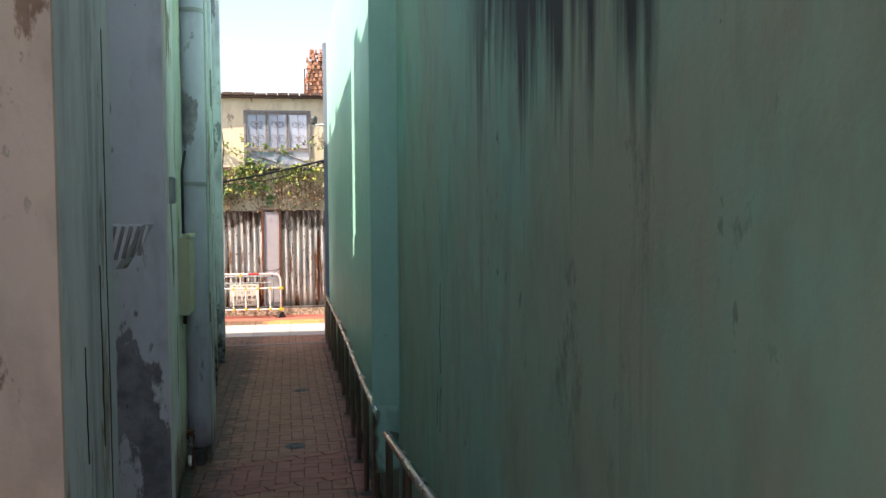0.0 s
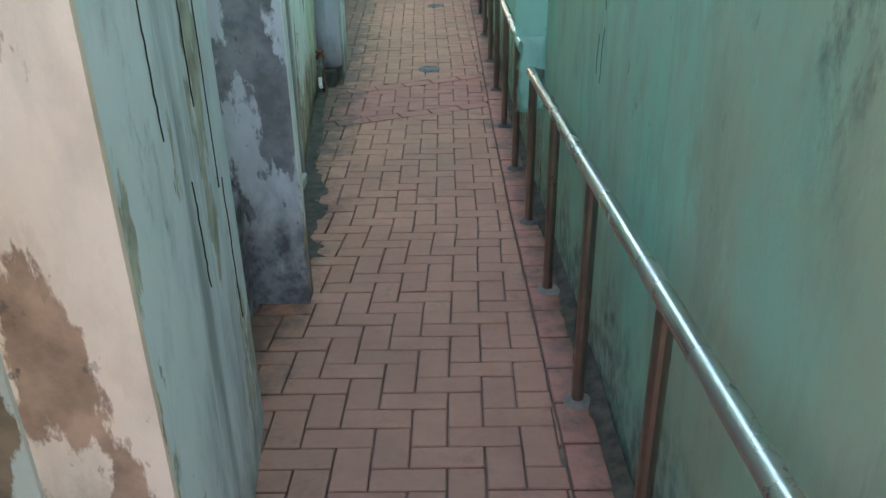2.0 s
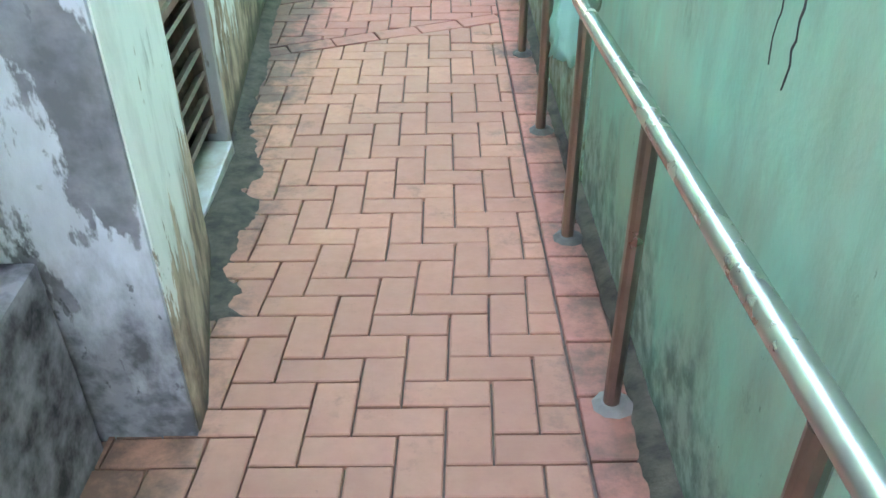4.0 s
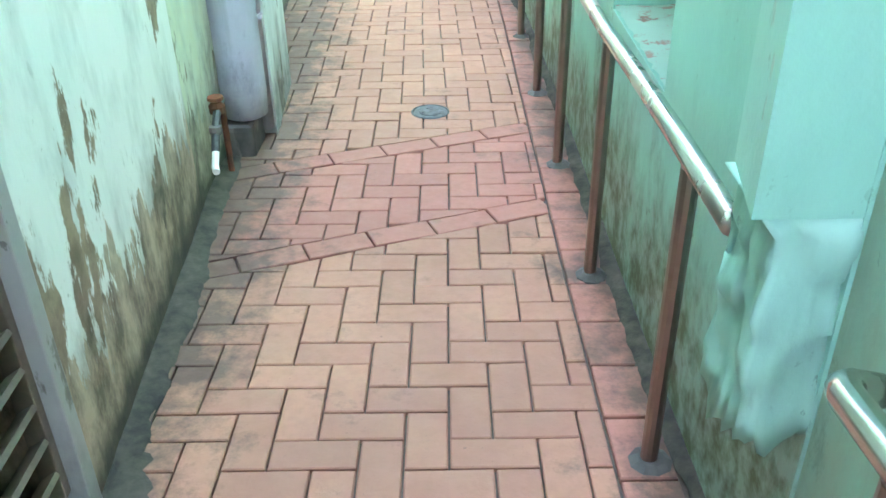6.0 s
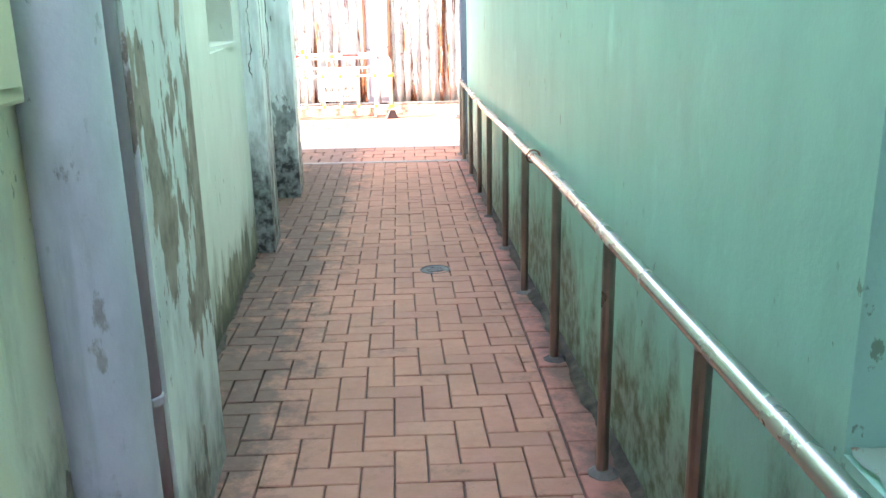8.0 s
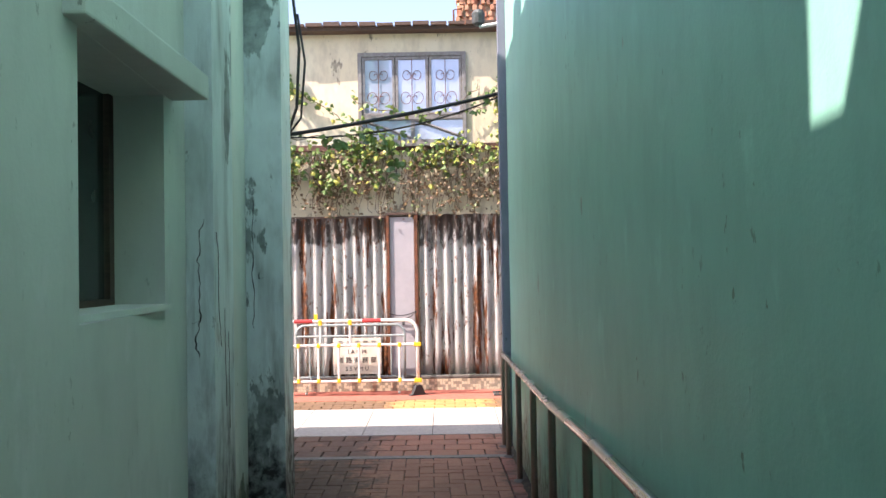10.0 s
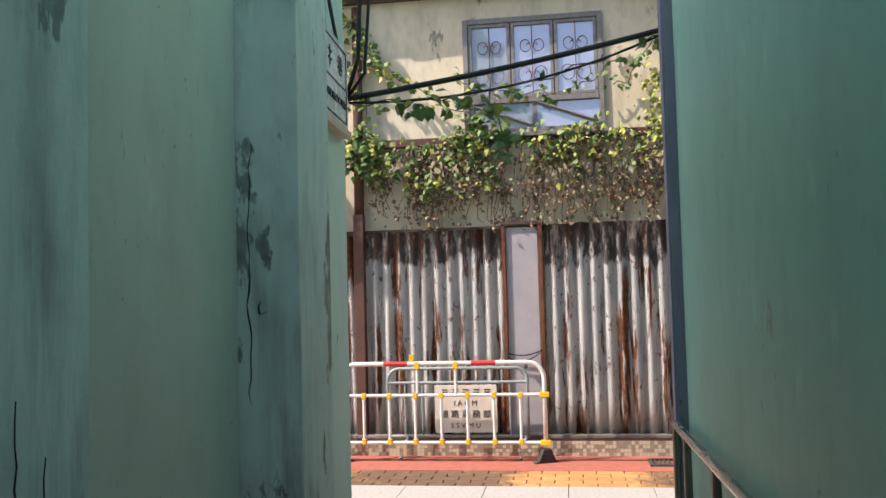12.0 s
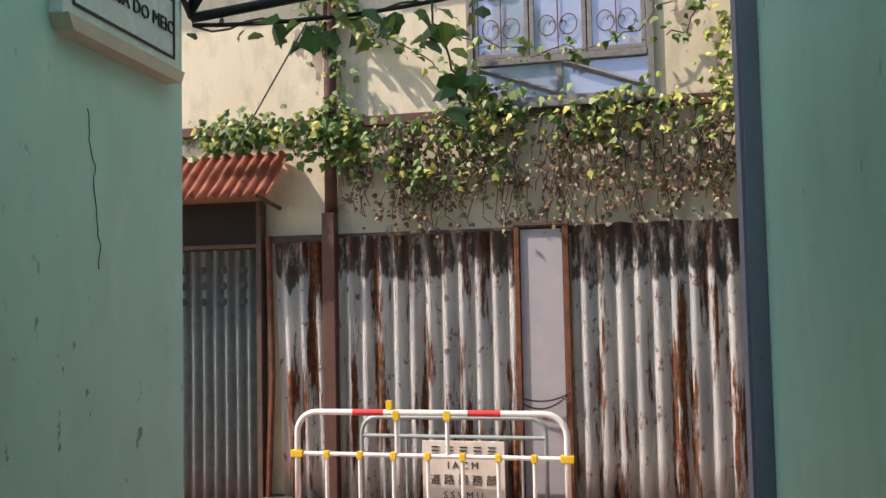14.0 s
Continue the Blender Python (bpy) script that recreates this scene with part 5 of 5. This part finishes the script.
for b in BANDS:
    (px, py), (dx, dy) = b
    for k in range(-4, 3):
        poly = []
        for u, v in ((0, -HALF), (0.215, -HALF), (0.215, HALF), (0, HALF)):
            s = k * 0.215 + u
            poly.append((px + dx * s - dy * v * 0.96, py + dy * s + dx * v * 0.96))
        poly = clip(poly, rail_x(py) - 0.075, py, -1, 0)
        if len(poly) > 2:
            lay(poly, REDPAVER, lane, True, redrest)
# darker red edging course at the foot of the handrail
y = -2.8
while y < 13.6:
    a, c = rail_x(y), right_x(y) - 0.03
    lay([(a - 0.072, y), (c, y), (c, y + 0.205), (a - 0.072, y + 0.205)], REDPAVER, lane, False, redrest)
    y += 0.207
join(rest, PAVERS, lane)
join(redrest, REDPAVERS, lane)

street = thing("road", 0, 15, 0, "paved street with red, grey and ochre strips", "road", "", "structure")
red2, ochre = ([], []), ([], [])
for k in range(-45, 30):
    for r in range(4):
        x = k * 0.21 + (r % 2) * 0.105
        lay([(x, 13.70 + r * 0.2), (x + 0.205, 13.70 + r * 0.2), (x + 0.205, 13.895 + r * 0.2), (x, 13.895 + r * 0.2)], PAVER, street, False, red2)
    for r in range(5):
        x = k * 0.21 + (r % 2) * 0.105
        lay([(x, 15.78 + r * 0.105), (x + 0.207, 15.78 + r * 0.105), (x + 0.207, 15.883 + r * 0.105), (x, 15.883 + r * 0.105)], OCHREPAVER, street, -14 < k < 8, ochre)
join(red2, PAVERS, street)
join(ochre, OCHREPAVER, street)
bm = bmesh.new()
prism(bm, [(-9, 13.605), (6, 13.605), (6, 13.695), (-9, 13.695)], -0.12, -0.078)
part("kerb_strip", bm, GROUT, street, "worn grey kerb strip")
for k in range(-16, 12):
    x = k * 0.6
    bm = bmesh.new()
    prism(bm, [(x, 14.505), (x + 0.594, 14.505), (x + 0.594, 15.775), (x, 15.775)], -0.1, 0.0)
    for v in bm.verts:
        if v.co.z > -0.05:
            v.co.z = ground(v.co.y) + 0.001
    part("slab", bm, GREYSLAB, street)
bm = bmesh.new()
prism(bm, [(-9, 16.31), (6, 16.31), (6, 17.02), (-9, 17.02)], -0.1, 0.0)
for v in bm.verts:
    if v.co.z > -0.05:
        v.co.z = ground(v.co.y)
part("red_strip", bm, REDFLOOR, street, "red surfaced footway")
# mosaic tiles of the fence plinth
g = Nodes("plinth_mosaic", 0.4)
rnd = g.n.new("ShaderNodeNewGeometry").outputs["Random Per Island"]
MOSAIC = g.done(g.mix(g.ramp(rnd, 0.45, 0.55), (0.52, 0.45, 0.33), (0.26, 0.22, 0.17)))
bm = bmesh.new()
for r in range(4):
    for k in range(118):
        x, z = -2.29 + k * 0.0304, -0.005 + r * 0.032
        box(bm, x, x + 0.027, FENCE - 0.056, FENCE - 0.049, z, z + 0.028)
part("mosaic_tiles", bm, MOSAIC, fence)["kind"] = "stuff"
